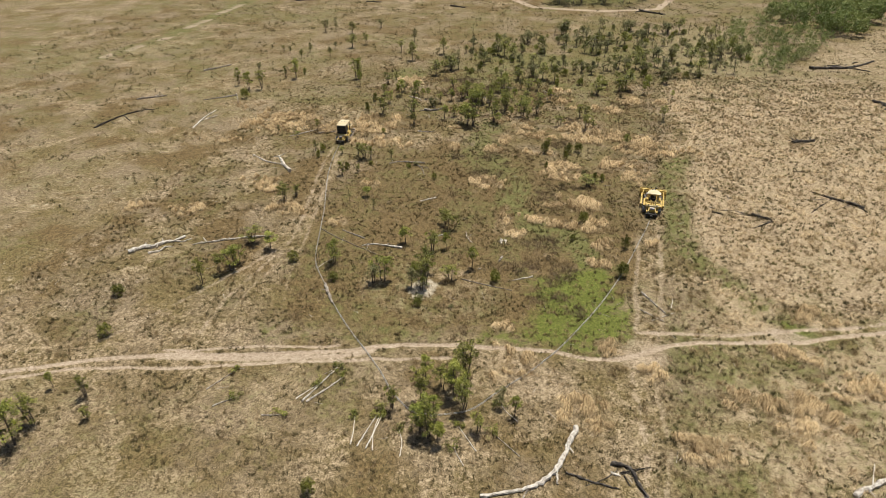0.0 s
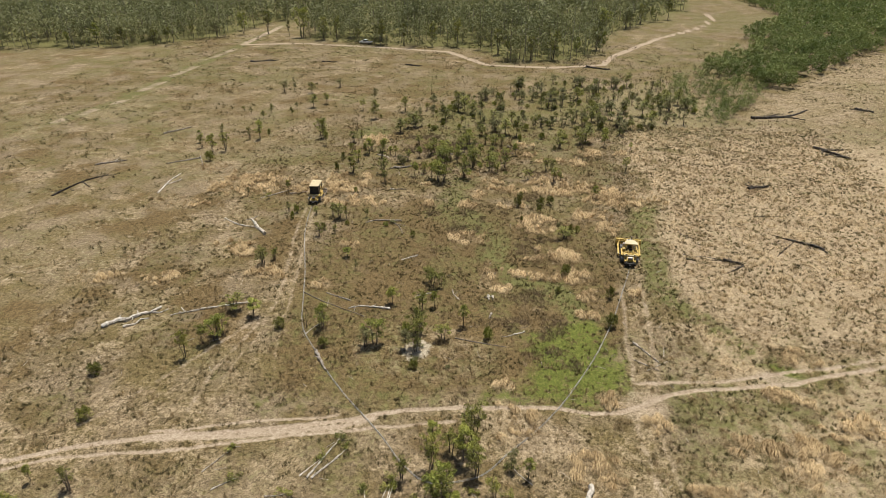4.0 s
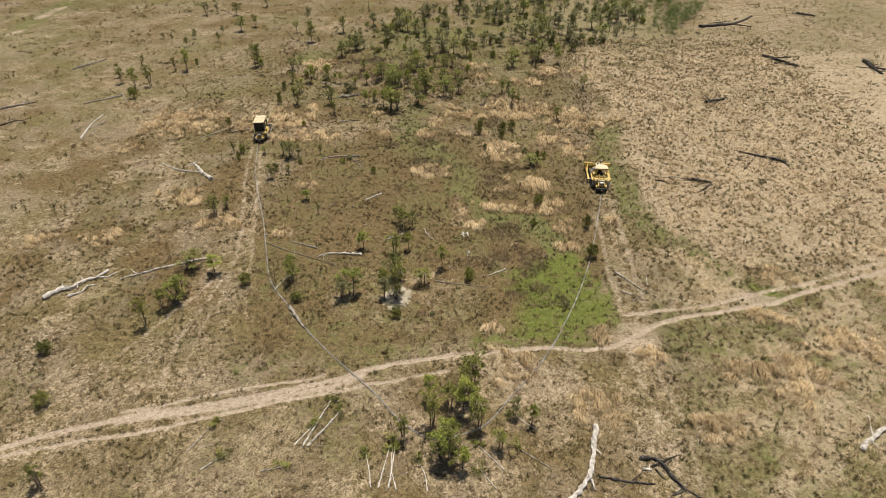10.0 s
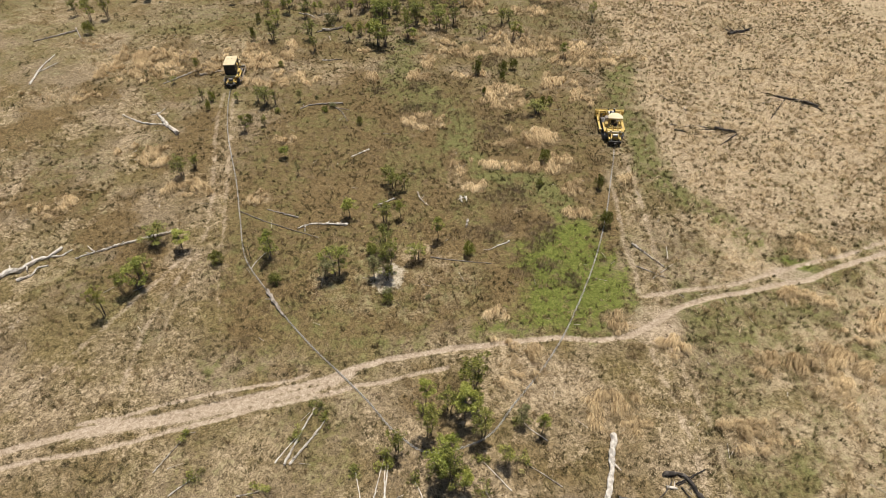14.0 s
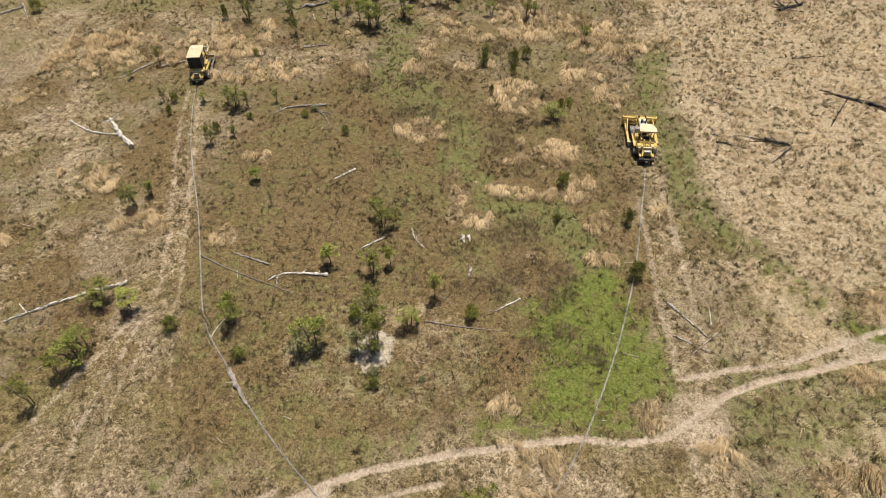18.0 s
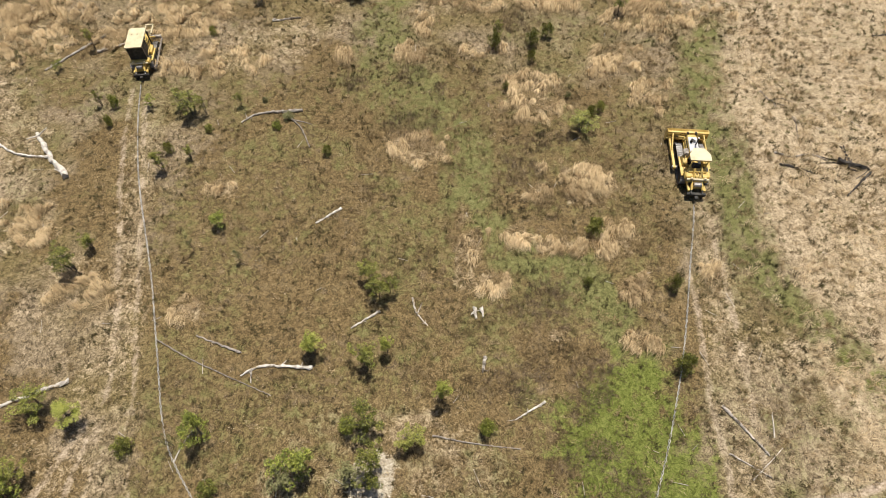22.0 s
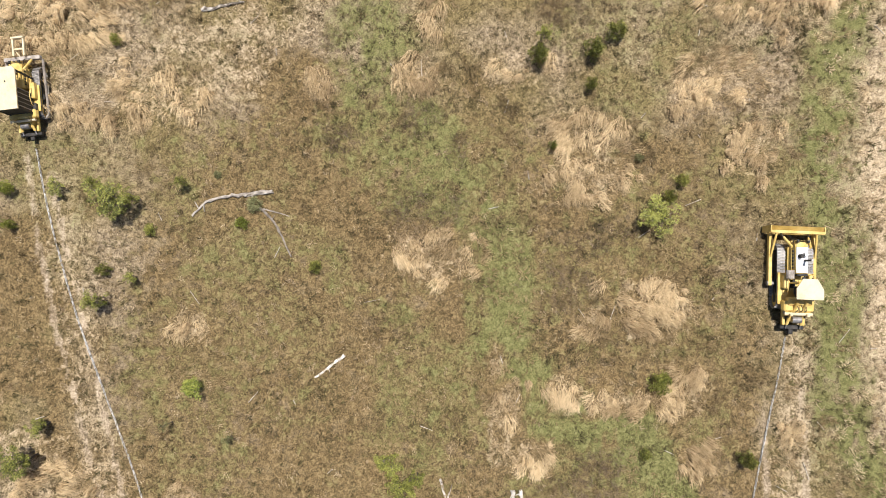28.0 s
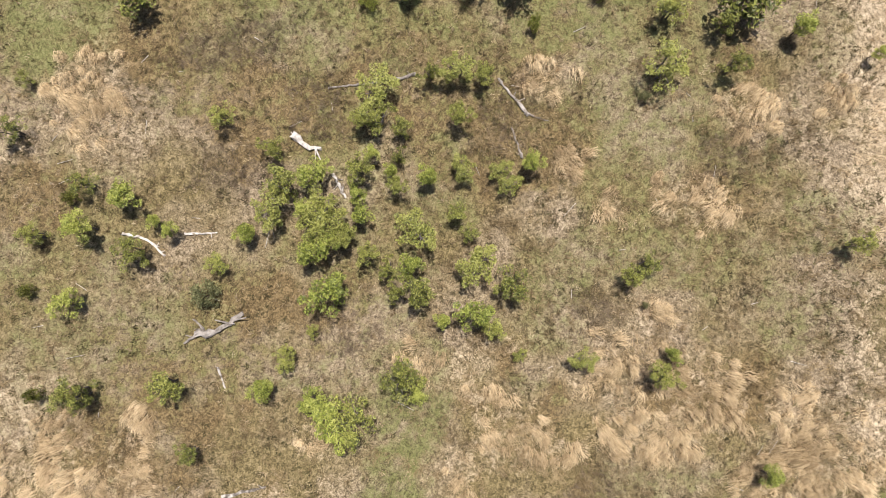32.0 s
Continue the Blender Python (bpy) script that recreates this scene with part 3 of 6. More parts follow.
def g_plain(op, a, b):
    m = gn.new("ShaderNodeMath")
    m.operation = op
    for i, v in enumerate((a, b)):
        if isinstance(v, float):
            m.inputs[i].default_value = v
        else:
            gl.new(v, m.inputs[i])
    return m.outputs[0]


def ragged(mask, hard=3.0):
    """A mask whose border is broken up by the grass."""
    k = g_plain("ADD", mask, g_plain("MULTIPLY", g_plain("SUBTRACT", patch, 0.5), 1.9))
    k = g_plain("ADD", k, g_plain("MULTIPLY", g_plain("SUBTRACT", fibre, 0.5), 1.4))
    k = g_math("ADD", g_plain("MULTIPLY", g_plain("SUBTRACT", k, 0.5), hard), 0.5)
    return g_math("MULTIPLY", k, g_math("MULTIPLY", mask, 6.0))


col = g_mix(litter, olive, g_ramp(broad, [(0.40, (0, 0, 0)), (0.58, (1, 1, 1))]))
col = g_mix(col, brown_c, ragged(s2.outputs[0], 2.0))
col = g_mix(col, tan_c, ragged(s1.outputs[2], 1.7))
col = g_mix(col, dull_c, ragged(s2.outputs[2], 1.7))
col = g_mix(col, green_c, ragged(s1.outputs[1], 2.2))
col = g_mix(col, silt_c, ragged(s2.outputs[1]))
worn = g_plain("ADD", s1.outputs[0], g_plain("ADD", g_plain("MULTIPLY", g_plain("SUBTRACT", patch, 0.5), 0.7), g_plain("MULTIPLY", g_plain("SUBTRACT", fibre, 0.5), 0.5)))
worn = g_math("ADD", g_plain("MULTIPLY", g_plain("SUBTRACT", worn, 0.5), 2.6), 0.5)
col = g_mix(col, soil_c, g_math("MULTIPLY", worn, g_math("MULTIPLY", s1.outputs[0], 6.0)))
gl.new(col, gb.inputs["Base Color"])
gbump = gn.new("ShaderNodeBump")
gbump.inputs["Strength"].default_value, gbump.inputs["Distance"].default_value = 0.9, 0.09
gl.new(mixed, gbump.inputs["Height"])
gl.new(gbump.outputs[0], gb.inputs["Normal"])

me = mesh_of("ground", np.stack([XX.ravel(), YY.ravel(), ZZ.ravel()], 1), quads, M_GROUND)
cv = cover(XX.ravel(), YY.ravel())
full = np.ones(len(cv[0]))
for layer, three in (("cover", (cv[0], cv[1], cv[2])), ("cover_more", (cv[3], cv[4], cv[5]))):
    at = me.color_attributes.new(layer, "FLOAT_COLOR", "POINT")
    at.data.foreach_set("color", np.stack([*three, full], 1).astype(np.float32).ravel())
me.polygons.foreach_set("use_smooth", np.ones(len(me.polygons), bool))
ground = tagged(new("ground", me), "dry brown cleared pasture with dirt tracks and green flushes", "ground", kind="structure")


# ---- grass ----
def tufts(name, mat, count, box, chance, blades, length, spread, lean, width, seed, label, comb=0.7, lift=0.0):
    """Tufts of blades as one mesh. chance(x, y): how likely a tuft stands there. lean: how far blades lie over, along a slowly turning direction."""
    r = np.random.RandomState(seed)
    x, y = r.uniform(box[0], box[1], count), r.uniform(box[2], box[3], count)
    keep = r.rand(count) < chance(x, y)
    x, y = x[keep], y[keep]
    n = len(x)
    comb_a = 6.283 * 2 * rough_noise(x, y, 7, seed + 5)
    size = r.uniform(0.6, 1.35, n)
    tot = n * blades
    ti = np.repeat(np.arange(n), blades)
    a = comb_a[ti] * comb + r.uniform(0, 6.283, tot) * (1 - comb) + r.normal(0, 0.5, tot)
    ln = length * size[ti] * r.uniform(0.6, 1.2, tot)
    lay = np.clip(lean + r.normal(0, 0.22, tot), 0.05, 1.45)
    off = r.uniform(0, 6.283, tot)
    d = spread * size[ti] * np.sqrt(r.rand(tot))
    bx, by = x[ti] + np.cos(off) * d, y[ti] + np.sin(off) * d
    bz = relief(bx, by) - 0.02 + lift
    ox, oy, oz = np.cos(a) * np.sin(lay) * ln, np.sin(a) * np.sin(lay) * ln, np.cos(lay) * ln
    pa = a + 1.5708 + r.normal(0, 0.5, tot)
    wx, wy = np.cos(pa) * width / 2 * size[ti], np.sin(pa) * width / 2 * size[ti]
    v = np.empty((tot, 3, 3), np.float32)
    v[:, 0] = np.stack([bx - wx, by - wy, bz], 1)
    v[:, 1] = np.stack([bx + wx, by + wy, bz], 1)
    v[:, 2] = np.stack([bx + ox, by + oy, bz + oz], 1)
    ob = new(name, mesh_of(name, v.reshape(-1, 3), np.arange(tot * 3).reshape(-1, 3), mat))
    return tagged(ob, label, "grass", kind="stuff")


FIELD = (-62, 50, 22, 150)
FAR_WEST, FAR_NORTH, FAR_EAST = (-140, -60, 40, 240), (-60, 50, 150, 240), (50, 150, 50, 290)


def spread_of(pick):
    """A chance from the cover, nowhere on bare dirt."""
    def chance(x, y):
        c = cover(x, y)
        return (c[0] < 0.3) * np.clip(pick(c, x, y), 0, 1)
    return chance


tufts("dry_grass", M_TAN, 110000, FIELD, spread_of(lambda c, x, y: c[2] * 0.8 - 0.1), 8, 0.38, 0.26, 0.95, 0.034, 101, "bleached tan tussock grass lying over in swirls")
tufts("brown_grass", M_BROWN, 88000, FIELD, spread_of(lambda c, x, y: 0.8 - c[2] * 0.75 - c[1] * 0.75 - c[5] * 0.7), 7, 0.25, 0.2, 0.75, 0.036, 111, "short brown and olive grass tufts over the pasture", comb=0.4)
tufts("pale_grass", M_WHITE_GRASS, 14000, FIELD, spread_of(lambda c, x, y: (1 - c[5]) * (rough_noise(x, y, 5, 121) * 3 - 1.25)), 6, 0.34, 0.22, 0.95, 0.03, 121, "pale straw stalks scattered through the pasture")
tufts("green_grass", M_GREEN, 60000, FIELD, spread_of(lambda c, x, y: np.maximum(c[1], c[5]) * 0.75 + 0.03), 6, 0.13, 0.2, 0.8, 0.036, 131, "low green grass tufts in the damp flushes", comb=0.2)
for region, k in ((FAR_WEST, 1), (FAR_NORTH, 2), (FAR_EAST, 3)):
    n = int((region[1] - region[0]) * (region[3] - region[2]) * 1.1)
    tufts("far_dry_grass", M_TAN, n, region, spread_of(lambda c, x, y: c[2] * 0.7 - 0.05), 5, 0.6, 0.35, 0.9, 0.1, 160 + k, "bleached tan grass over the far pasture")
    tufts("far_brown_grass", M_BROWN, n, region, spread_of(lambda c, x, y: 0.5 - c[2] * 0.4), 4, 0.42, 0.3, 0.8, 0.1, 170 + k, "brown grass tufts over the far pasture", comb=0.3)


def mounds(name, mat, count, box, chance, blades, high, wide, seed, label, comb=0.6, thick=0.014, south=False):
    """Tussocks as mounds: blades rise steeply, then arch over along the lie of the grass."""
    r = np.random.RandomState(seed)
    x, y = r.uniform(box[0], box[1], count), r.uniform(box[2], box[3], count)
    keep = r.rand(count) < chance(x, y)
    x, y = x[keep], y[keep]
    n = len(x)
    size = r.uniform(0.55, 1.25, n)
    lie = 6.283 * 1.6 * rough_noise(x, y, 9, seed + 5)
    if south:
        lie = -1.57 + 5.0 * (rough_noise(x, y, 4, seed + 5) - 0.5)
    tot = n * blades
    ti = np.repeat(np.arange(n), blades)
    off, d = r.uniform(0, 6.283, tot), np.sqrt(r.rand(tot))
    a = np.arctan2(comb * np.sin(lie[ti]) + (1 - comb) * np.sin(off), comb * np.cos(lie[ti]) + (1 - comb) * np.cos(off)) + r.normal(0, 0.28, tot)
    rad = wide * size[ti]
    bx, by = x[ti] + np.cos(off) * d * rad * 0.7, y[ti] + np.sin(off) * d * rad * 0.7
    bz = relief(bx, by) - 0.03
    h = high * size[ti] * (1 - 0.55 * d * d) * r.uniform(0.75, 1.15, tot)
    ln = rad * r.uniform(0.7, 1.3, tot)
    mx, my, mz = bx + np.cos(a) * 0.22 * ln, by + np.sin(a) * 0.22 * ln, bz + h
    tx, ty = mx + np.cos(a) * 0.85 * ln, my + np.sin(a) * 0.85 * ln
    tz = bz + h * r.uniform(0.12, 0.5, tot)
    wd = thick * r.uniform(0.8, 1.3, tot)
    wx, wy = -np.sin(a) * wd, np.cos(a) * wd
    v = np.empty((tot, 5, 3), np.float32)
    v[:, 0] = np.stack([bx - wx, by - wy, bz], 1)
    v[:, 1] = np.stack([bx + wx, by + wy, bz], 1)
    v[:, 2] = np.stack([mx + wx, my + wy, mz], 1)
    v[:, 3] = np.stack([mx - wx, my - wy, mz], 1)
    v[:, 4] = np.stack([tx, ty, tz], 1)
    k = np.arange(tot)[:, None] * 5
    f = np.concatenate([k + np.array([[0, 1, 2]]), k + np.array([[0, 2, 3]]), k + np.array([[3, 2, 4]])])
    ob = new(name, mesh_of(name, v.reshape(-1, 3), f, mat))
    return tagged(ob, label, "grass", kind="stuff")


def clumped(x, y, scale, seed, cut):
    return np.clip((rough_noise(x, y, scale, seed) - cut) * 9, 0, 1)


tufts("straw_stands", M_STRAW, 90000, (-80, 34, 34, 135), lambda x, y: 0.5 * np.clip(1.3 * swirl(x, y) - 0.15, 0, 1) * np.maximum(0.2, clumped(x, y, 1.2, 183, 0.38)), 18, 0.6, 0.26, 0.75, 0.02, 181, "dense stands of long straw grass blown over", comb=0.85)
mounds("straw_mounds", M_STRAW, 28000, (-62, 32, 34, 135), lambda x, y: np.clip(1.5 * swirl(x, y) - 0.3, 0, 1) * clumped(x, y, 1.3, 183, 0.41), 50, 0.8, 0.55, 182, "long straw grass heaped over in combed lobes", 0.85, 0.013, True)
mounds("pasture_mounds", M_WHITE_GRASS, 8500, (12, 58, 34, 150), spread_of(lambda c, x, y: c[2] * clumped(x, y, 2.4, 187, 0.42) * 0.8), 22, 0.42, 0.42, 185, "straw tussocks standing in rows on the pasture", 0.45)
mounds("olive_mounds", M_BROWN, 7500, (11, 62, 34, 150), spread_of(lambda c, x, y: clumped(x, y, 2.0, 193, 0.5) * 0.9), 20, 0.4, 0.36, 189, "dark olive tussocks between the straw on the pasture", 0.3)
mounds("brown_mounds", M_BROWN, 14000, (-50, 12, 40, 140), spread_of(lambda c, x, y: (1 - c[2]) * (1 - c[1]) * (1 - 0.8 * c[5]) * clumped(x, y, 2.2, 197, 0.49) * np.clip((x + 24) / 12, 0.3, 0.95)), 18, 0.42, 0.4, 195, "brown and olive tussocks standing proud of the pasture", 0.4)


def soft_clumps(name, mat, count, region, pick, seed, label, size=0.42):
    """Round tussocks, blades fanning out all ways."""
    return tufts(name, mat, count, region, spread_of(pick), 16, size * 0.9, 0.17, 0.55, 0.042, seed, label, comb=0.0)


soft_clumps("tussocks", M_GREEN, 6500, (9, 60, 20, 150), lambda c, x, y: 0.1 + rough_noise(x, y, 5, 141), 141, "olive green grass tussocks dotted over the pasture", 0.36)
soft_clumps("straw_tussocks", M_TAN, 5000, (9, 60, 20, 150), lambda c, x, y: 0.1 + rough_noise(x, y, 4, 145), 145, "rounded straw coloured tussocks on the pasture", 0.46)
soft_clumps("straw_tufts", M_TAN, 14000, (-62, 12, 26, 140), lambda c, x, y: (1 - c[1]) * (1 - 0.7 * c[5]) * (0.5 * clumped(x, y, 3.2, 147, 0.5) + 0.1), 147, "small straw coloured tufts standing in the brown pasture", 0.34)
soft_clumps("brown_tussocks", M_BROWN, 6000, (-62, 12, 24, 150), lambda c, x, y: rough_noise(x, y, 4, 151) * 2 - 0.6, 151, "rounded brown tussocks through the pasture", 0.4)
# dark tufts here and below also paint the shade between tussocks
soft_clumps("pasture_specks", M_SEDGE_SHADE, 13000, (11, 62, 24, 150), lambda c, x, y: clumped(x, y, 2.2, 157, 0.42) * 0.9, 157, "dark brown and olive tussocks with tussock shade in their colour, dotted over the pasture", 0.36)
soft_clumps("dark_tussocks", M_SEDGE_SHADE, 30000, (-62, 12, 26, 140), lambda c, x, y: 0.75 * clumped(x, y, 2.6, 159, 0.5) * (1 - 0.5 * c[2]) + 0.06, 159, "small dark olive tussocks with tussock shade in their colour, through the brown pasture", 0.3)
tufts("far_tussocks", M_SEDGE_SHADE, 30000, (-150, 150, 60, 260), lambda x, y: ((x < -62) | (x > 62) | (y > 140)) * clumped(x, y, 4.0, 163, 0.46), 6, 0.5, 0.3, 0.7, 0.11, 163, "dark tussocks and fallen sticks over the far pasture", comb=0.0)
soft_clumps("flush_tussocks", M_SEDGE_SHADE, 5000, (-20, 24, 47, 110), lambda c, x, y: np.maximum(c[1], c[5]) * 0.55 - 0.08, 155, "small dark tussocks dotted over the green flush", 0.34)


# ---- trees and shrubs ----
def stick(verts, faces, a, b, ra, rb, sides=5):
    """A tapered limb, added to lists of verts and faces (quads)."""
    a, b = np.array(a, float), np.array(b, float)
    d = (b - a) / max(1e-6, np.linalg.norm(b - a))
    u = np.cross(d, (0.3, 0.9, 0.2))
    u /= np.linalg.norm(u)
    w = np.cross(d, u)
    base = len(verts)
    for p, r in ((a, ra), (b, rb)):
        for i in range(sides):
            t = 6.2832 * i / sides
            verts.append(p + r * (math.cos(t) * u + math.sin(t) * w))
    for i in range(sides):
        j = (i + 1) % sides
        faces.append((base + i, base + j, base + sides + j, base + sides + i))


def leaves(r, centres, radii, per, size):
    """Quads of leaf size round clump centres."""
    n = len(centres) * per
    c = np.repeat(np.array(centres, float), per, axis=0)
    q = r.normal(0, 1, (n, 3))
    q /= np.linalg.norm(q, axis=1)[:, None]
    p = c + q * np.repeat(np.array(radii, float), per)[:, None] * (0.35 + 0.65 * r.rand(n, 1) ** 0.5) * np.array([1, 1, 0.8])
    up = r.normal(0, 0.75, (n, 3)) + np.array([0.15, 0.25, 0.9])
    a = np.cross(up, r.normal(0, 1, (n, 3)))
    a /= np.linalg.norm(a, axis=1)[:, None] + 1e-9
    b = np.cross(up, a)
    b /= np.linalg.norm(b, axis=1)[:, None] + 1e-9
    s = size * r.uniform(0.6, 1.35, (n, 1))
    a, b = a * s, b * s * 0.42
    v = np.stack([p - a + b, p - a * 0.7 - b, p + a], 1).reshape(-1, 3)
    return v, np.arange(n * 3).reshape(-1, 3)


def tree(name, label, category, seed, stems, clumps, crown, low, per, leaf, mat, reach=0.9, group=""):
    """A tree 3 m high with a crown 1.8 m wide: forked thin stems, limbs to every leaf clump. crown 0 leaves it bare."""
    r = np.random.RandomState(seed)
    top = new(name)
    tagged(top, label, category, group)
    tv, tf, cs, rs = [], [], [], []
    for s in range(stems):
        a = 6.283 * s / stems + r.uniform(-0.5, 0.5)
        foot = np.array([math.cos(a), math.sin(a), 0]) * (0.12 if stems > 1 else 0)
        lean = np.array([math.cos(a), math.sin(a), 0]) * r.uniform(0.1, 0.45) * (1 if stems > 1 else 0.4)
        h = r.uniform(2.3, 2.8)
        pts = [foot + np.array([0, 0, -0.1])]
        for k in range(1, 5):
            f = k / 4
            pts.append(foot + lean * f + np.array([r.normal(0, 0.05), r.normal(0, 0.05), h * f]))
        for k in range(4):
            stick(tv, tf, pts[k], pts[k + 1], 0.055 * (1 - 0.2 * k), 0.055 * (0.8 - 0.2 * k) + 0.006)
        for c in range(clumps // stems):
            f = low + (1 - low) * r.rand() ** 0.8
            k = min(3, int(f * 4))
            start = pts[k] + (pts[k + 1] - pts[k]) * (f * 4 - k)
            t = r.uniform(0, 6.283)
            u = (f - low) / (1 - low)
            wide = reach * math.sqrt(max(0.08, 1 - (2 * u - 0.85) ** 2 / 1.4)) * r.uniform(0.2, 1.0)
            end = start + np.array([math.cos(t) * wide, math.sin(t) * wide, r.uniform(0.05, 0.4)])
            stick(tv, tf, start, end, 0.018, 0.006, 3)
            cs.append(end)
            rs.append(crown * r.uniform(0.7, 1.3))
    tr = new("trunk", mesh_of("trunk", tv, tf, M_BARK))
    tr.parent = top
    if per:
        v, f = leaves(r, cs, rs, per, leaf)
        cr = new("crown", mesh_of("crown", v, f, mat))
    else:
        v, f = [], []
        for c in cs:
            for _ in range(5):
                stick(v, f, c, c + r.normal(0, 0.22, 3) + np.array([0, 0, 0.1]), 0.008, 0.003, 3)
        cr = new("crown", mesh_of("crown", v, f, M_TWIG))
    cr.parent = top
    return top


def bush(name, label, seed, clumps, per, leaf, mat, twigs=6, crown=0.42):
    """A shrub 1.2 m high and 1.8 m wide, leafy to the ground."""
    r = np.random.RandomState(seed)
    top = tagged(new(name), label, "shrub", "shrubs on the pasture")
    tv, tf, cs, rs = [], [], [], []
    for c in range(clumps):
        t, d, z = r.uniform(0, 6.283), 0.72 * math.sqrt(r.rand()), r.uniform(0.2, 0.95)
        d *= math.sqrt(max(0.1, 1 - (z / 1.15) ** 2))
        p = np.array([math.cos(t) * d, math.sin(t) * d, z])
        cs.append(p)
        rs.append(crown * r.uniform(0.5, 1.0))
        if c % max(1, clumps // twigs) == 0:
            stick(tv, tf, (0, 0, -0.08), p * np.array([0.6, 0.6, 0.7]), 0.03, 0.012, 4)
            stick(tv, tf, p * np.array([0.6, 0.6, 0.7]), p * 1.15, 0.012, 0.004, 3)
    st = new("stem", mesh_of("stem", tv, tf, M_TWIG))
    st.parent = top
    v, f = leaves(r, cs, rs, per, leaf)
    v[:, 2] = np.maximum(v[:, 2], 0.01)
    cr = new("crown", mesh_of("crown", v, f, mat))
    cr.parent = top
    return top


TALL, LOW, THIN, GREY = [], [], [], []
for k in range(8):
    TALL.append((tree("sapling_tree", "young gum tree with thin dark stems and round olive leaf clumps", "tree", 200 + k, 1 + k % 3 + (k % 2), 30, 0.24, (0.5, 0.3, 0.42, 0.25)[k % 4], 66, 0.064, M_LEAF if k % 3 else M_LEAF_BRIGHT, 0.8, group="regrowth trees"), 3.0))
for k in range(3):
    THIN.append((tree("thin_tree", "spindly half-bare young tree with a few grey leaves", "tree", 230 + k, 1 + k % 2, 18, 0.22, 0.35, 20, 0.075, M_LEAF_GREY, 0.7, group="regrowth trees"), 3.0))
for k in range(5):
    GREY.append((tree("grey_tree", "tall thin gum sapling with sparse grey-green foliage", "tree", 270 + k, 1 + k % 3, 26, 0.3, 0.36, 30, 0.10, (M_LEAF_GREY, M_LEAF)[k % 2], 0.85, group="regrowth trees"), 3.0))
THIN.append((tree("bare_sapling", "leafless dead sapling with fine grey twigs", "tree", 240, 2, 16, 0.2, 0.3, 0, 0, M_TWIG, 0.7, group="regrowth trees"), 3.0))
for k in range(4):
    LOW.append((bush("shrub", "low rounded green shrub growing from the grass", 250 + k, 34, 40, 0.07, (M_LEAF_BRIGHT, M_LEAF, M_LEAF, M_LEAF_GREY)[k], crown=0.34), 1.2))
USED = set()


def plant(source, x, y, h, w, turn, base):
    m = pose(x, y, float(relief(np.array([x]), np.array([y]))[0]) - 0.02, 0, 0, turn) @ Matrix.Diagonal((w / 1.8, w / 1.8, h / base, 1))
    if source in USED:
        return copy_thing(source, m)
    USED.add(source)
    source.matrix_basis = m
    return source


# x, y, height, crown width
ROADSIDE_TREES_1 = [(-13.4, 37, 3.4, 1.3), (-11.5, 41.3, 3.6, 1.6), (-10.2, 35.4, 4.5, 2.4), (-9.4, 34.7, 4, 2), (-8.4, 34.2, 3.4, 1.4), (-8.4, 40, 4.9, 2.4), (-7.1, 38.4, 4.3, 1.8), (-7.7, 42, 4.7, 2), (-4, 39.6, 2.9, 1), (-2.6, 38.8, 2.9, 1.2), (-5.3, 36.3, 2.7, 1.2), (-26.5, 54.2, 1.3, 1.5), (-32.8, 56.8, 1.6, 1.6), (-29.5, 57, 3.4, 0.9), (-27.7, 57.7, 3.1, 1.4), (-20.7, 55.5, 3.4, 1.7), (-39.1, 54.8, 3.1, 1.8), (-40.9, 49.7, 3.6, 1.2), (-45.5, 39.2, 1.2, 1.8), (-15.6, 53, 0.9, 1.2), (-11.8, 52.6, 0.7, 1), (-9.6, 40.6, 3.6, 1.6), (-7.5, 40.7, 3.6, 1.6), (-11.1, 38.5, 3.8, 1.6)]
ROADSIDE_TREES_2 = [(-9.5, 36.7, 3.4, 1.6), (-44.9, 31.5, 2.9, 1), (-41.1, 31.3, 3.4, 1.6), (-43.4, 27.5, 3.8, 2), (-43.1, 25, 4.5, 2), (-39.1, 29.1, 1.6, 0.8), (-17, 27.2, 1.3, 1.4), (-48.8, 45.6, 1.2, 1.8)]
PIT_TREES_1 = [(-21.6, 54.8, 3.2, 1.7), (-17.1, 55.1, 3.4, 1.6), (-15.8, 54.8, 2.7, 1.8), (-16.5, 58.5, 3.4, 1.8), (-15.6, 56, 3.8, 1.6), (-13.1, 57.6, 2.9, 1.6), (-11.2, 60.6, 3.6, 1.5), (-20.7, 64.1, 3.4, 2.2), (-16.8, 63.3, 3.8, 2.2), (-15.3, 64.1, 3.4, 1.4), (-17.6, 58.5, 1.6, 1.4), (-39, 53.2, 3.1, 1.7), (-40.1, 52.3, 2.7, 1), (-39.8, 59.5, 2.5, 2), (-36.9, 58.8, 2.9, 2.2), (-15.5, 52, 0.9, 1.3), (-40.9, 70.7, 2.9, 1.8), (-40, 72.7, 2.2, 1), (-31.7, 72.7, 2.7, 0.8), (-30, 75.1, 2.2, 1.9), (-27.7, 71.7, 2.5, 0.9), (-34.2, 82.4, 1.6, 0.7), (-36.3, 80.9, 2.7, 1.1), (-36.6, 88.7, 2.9, 1.2)]
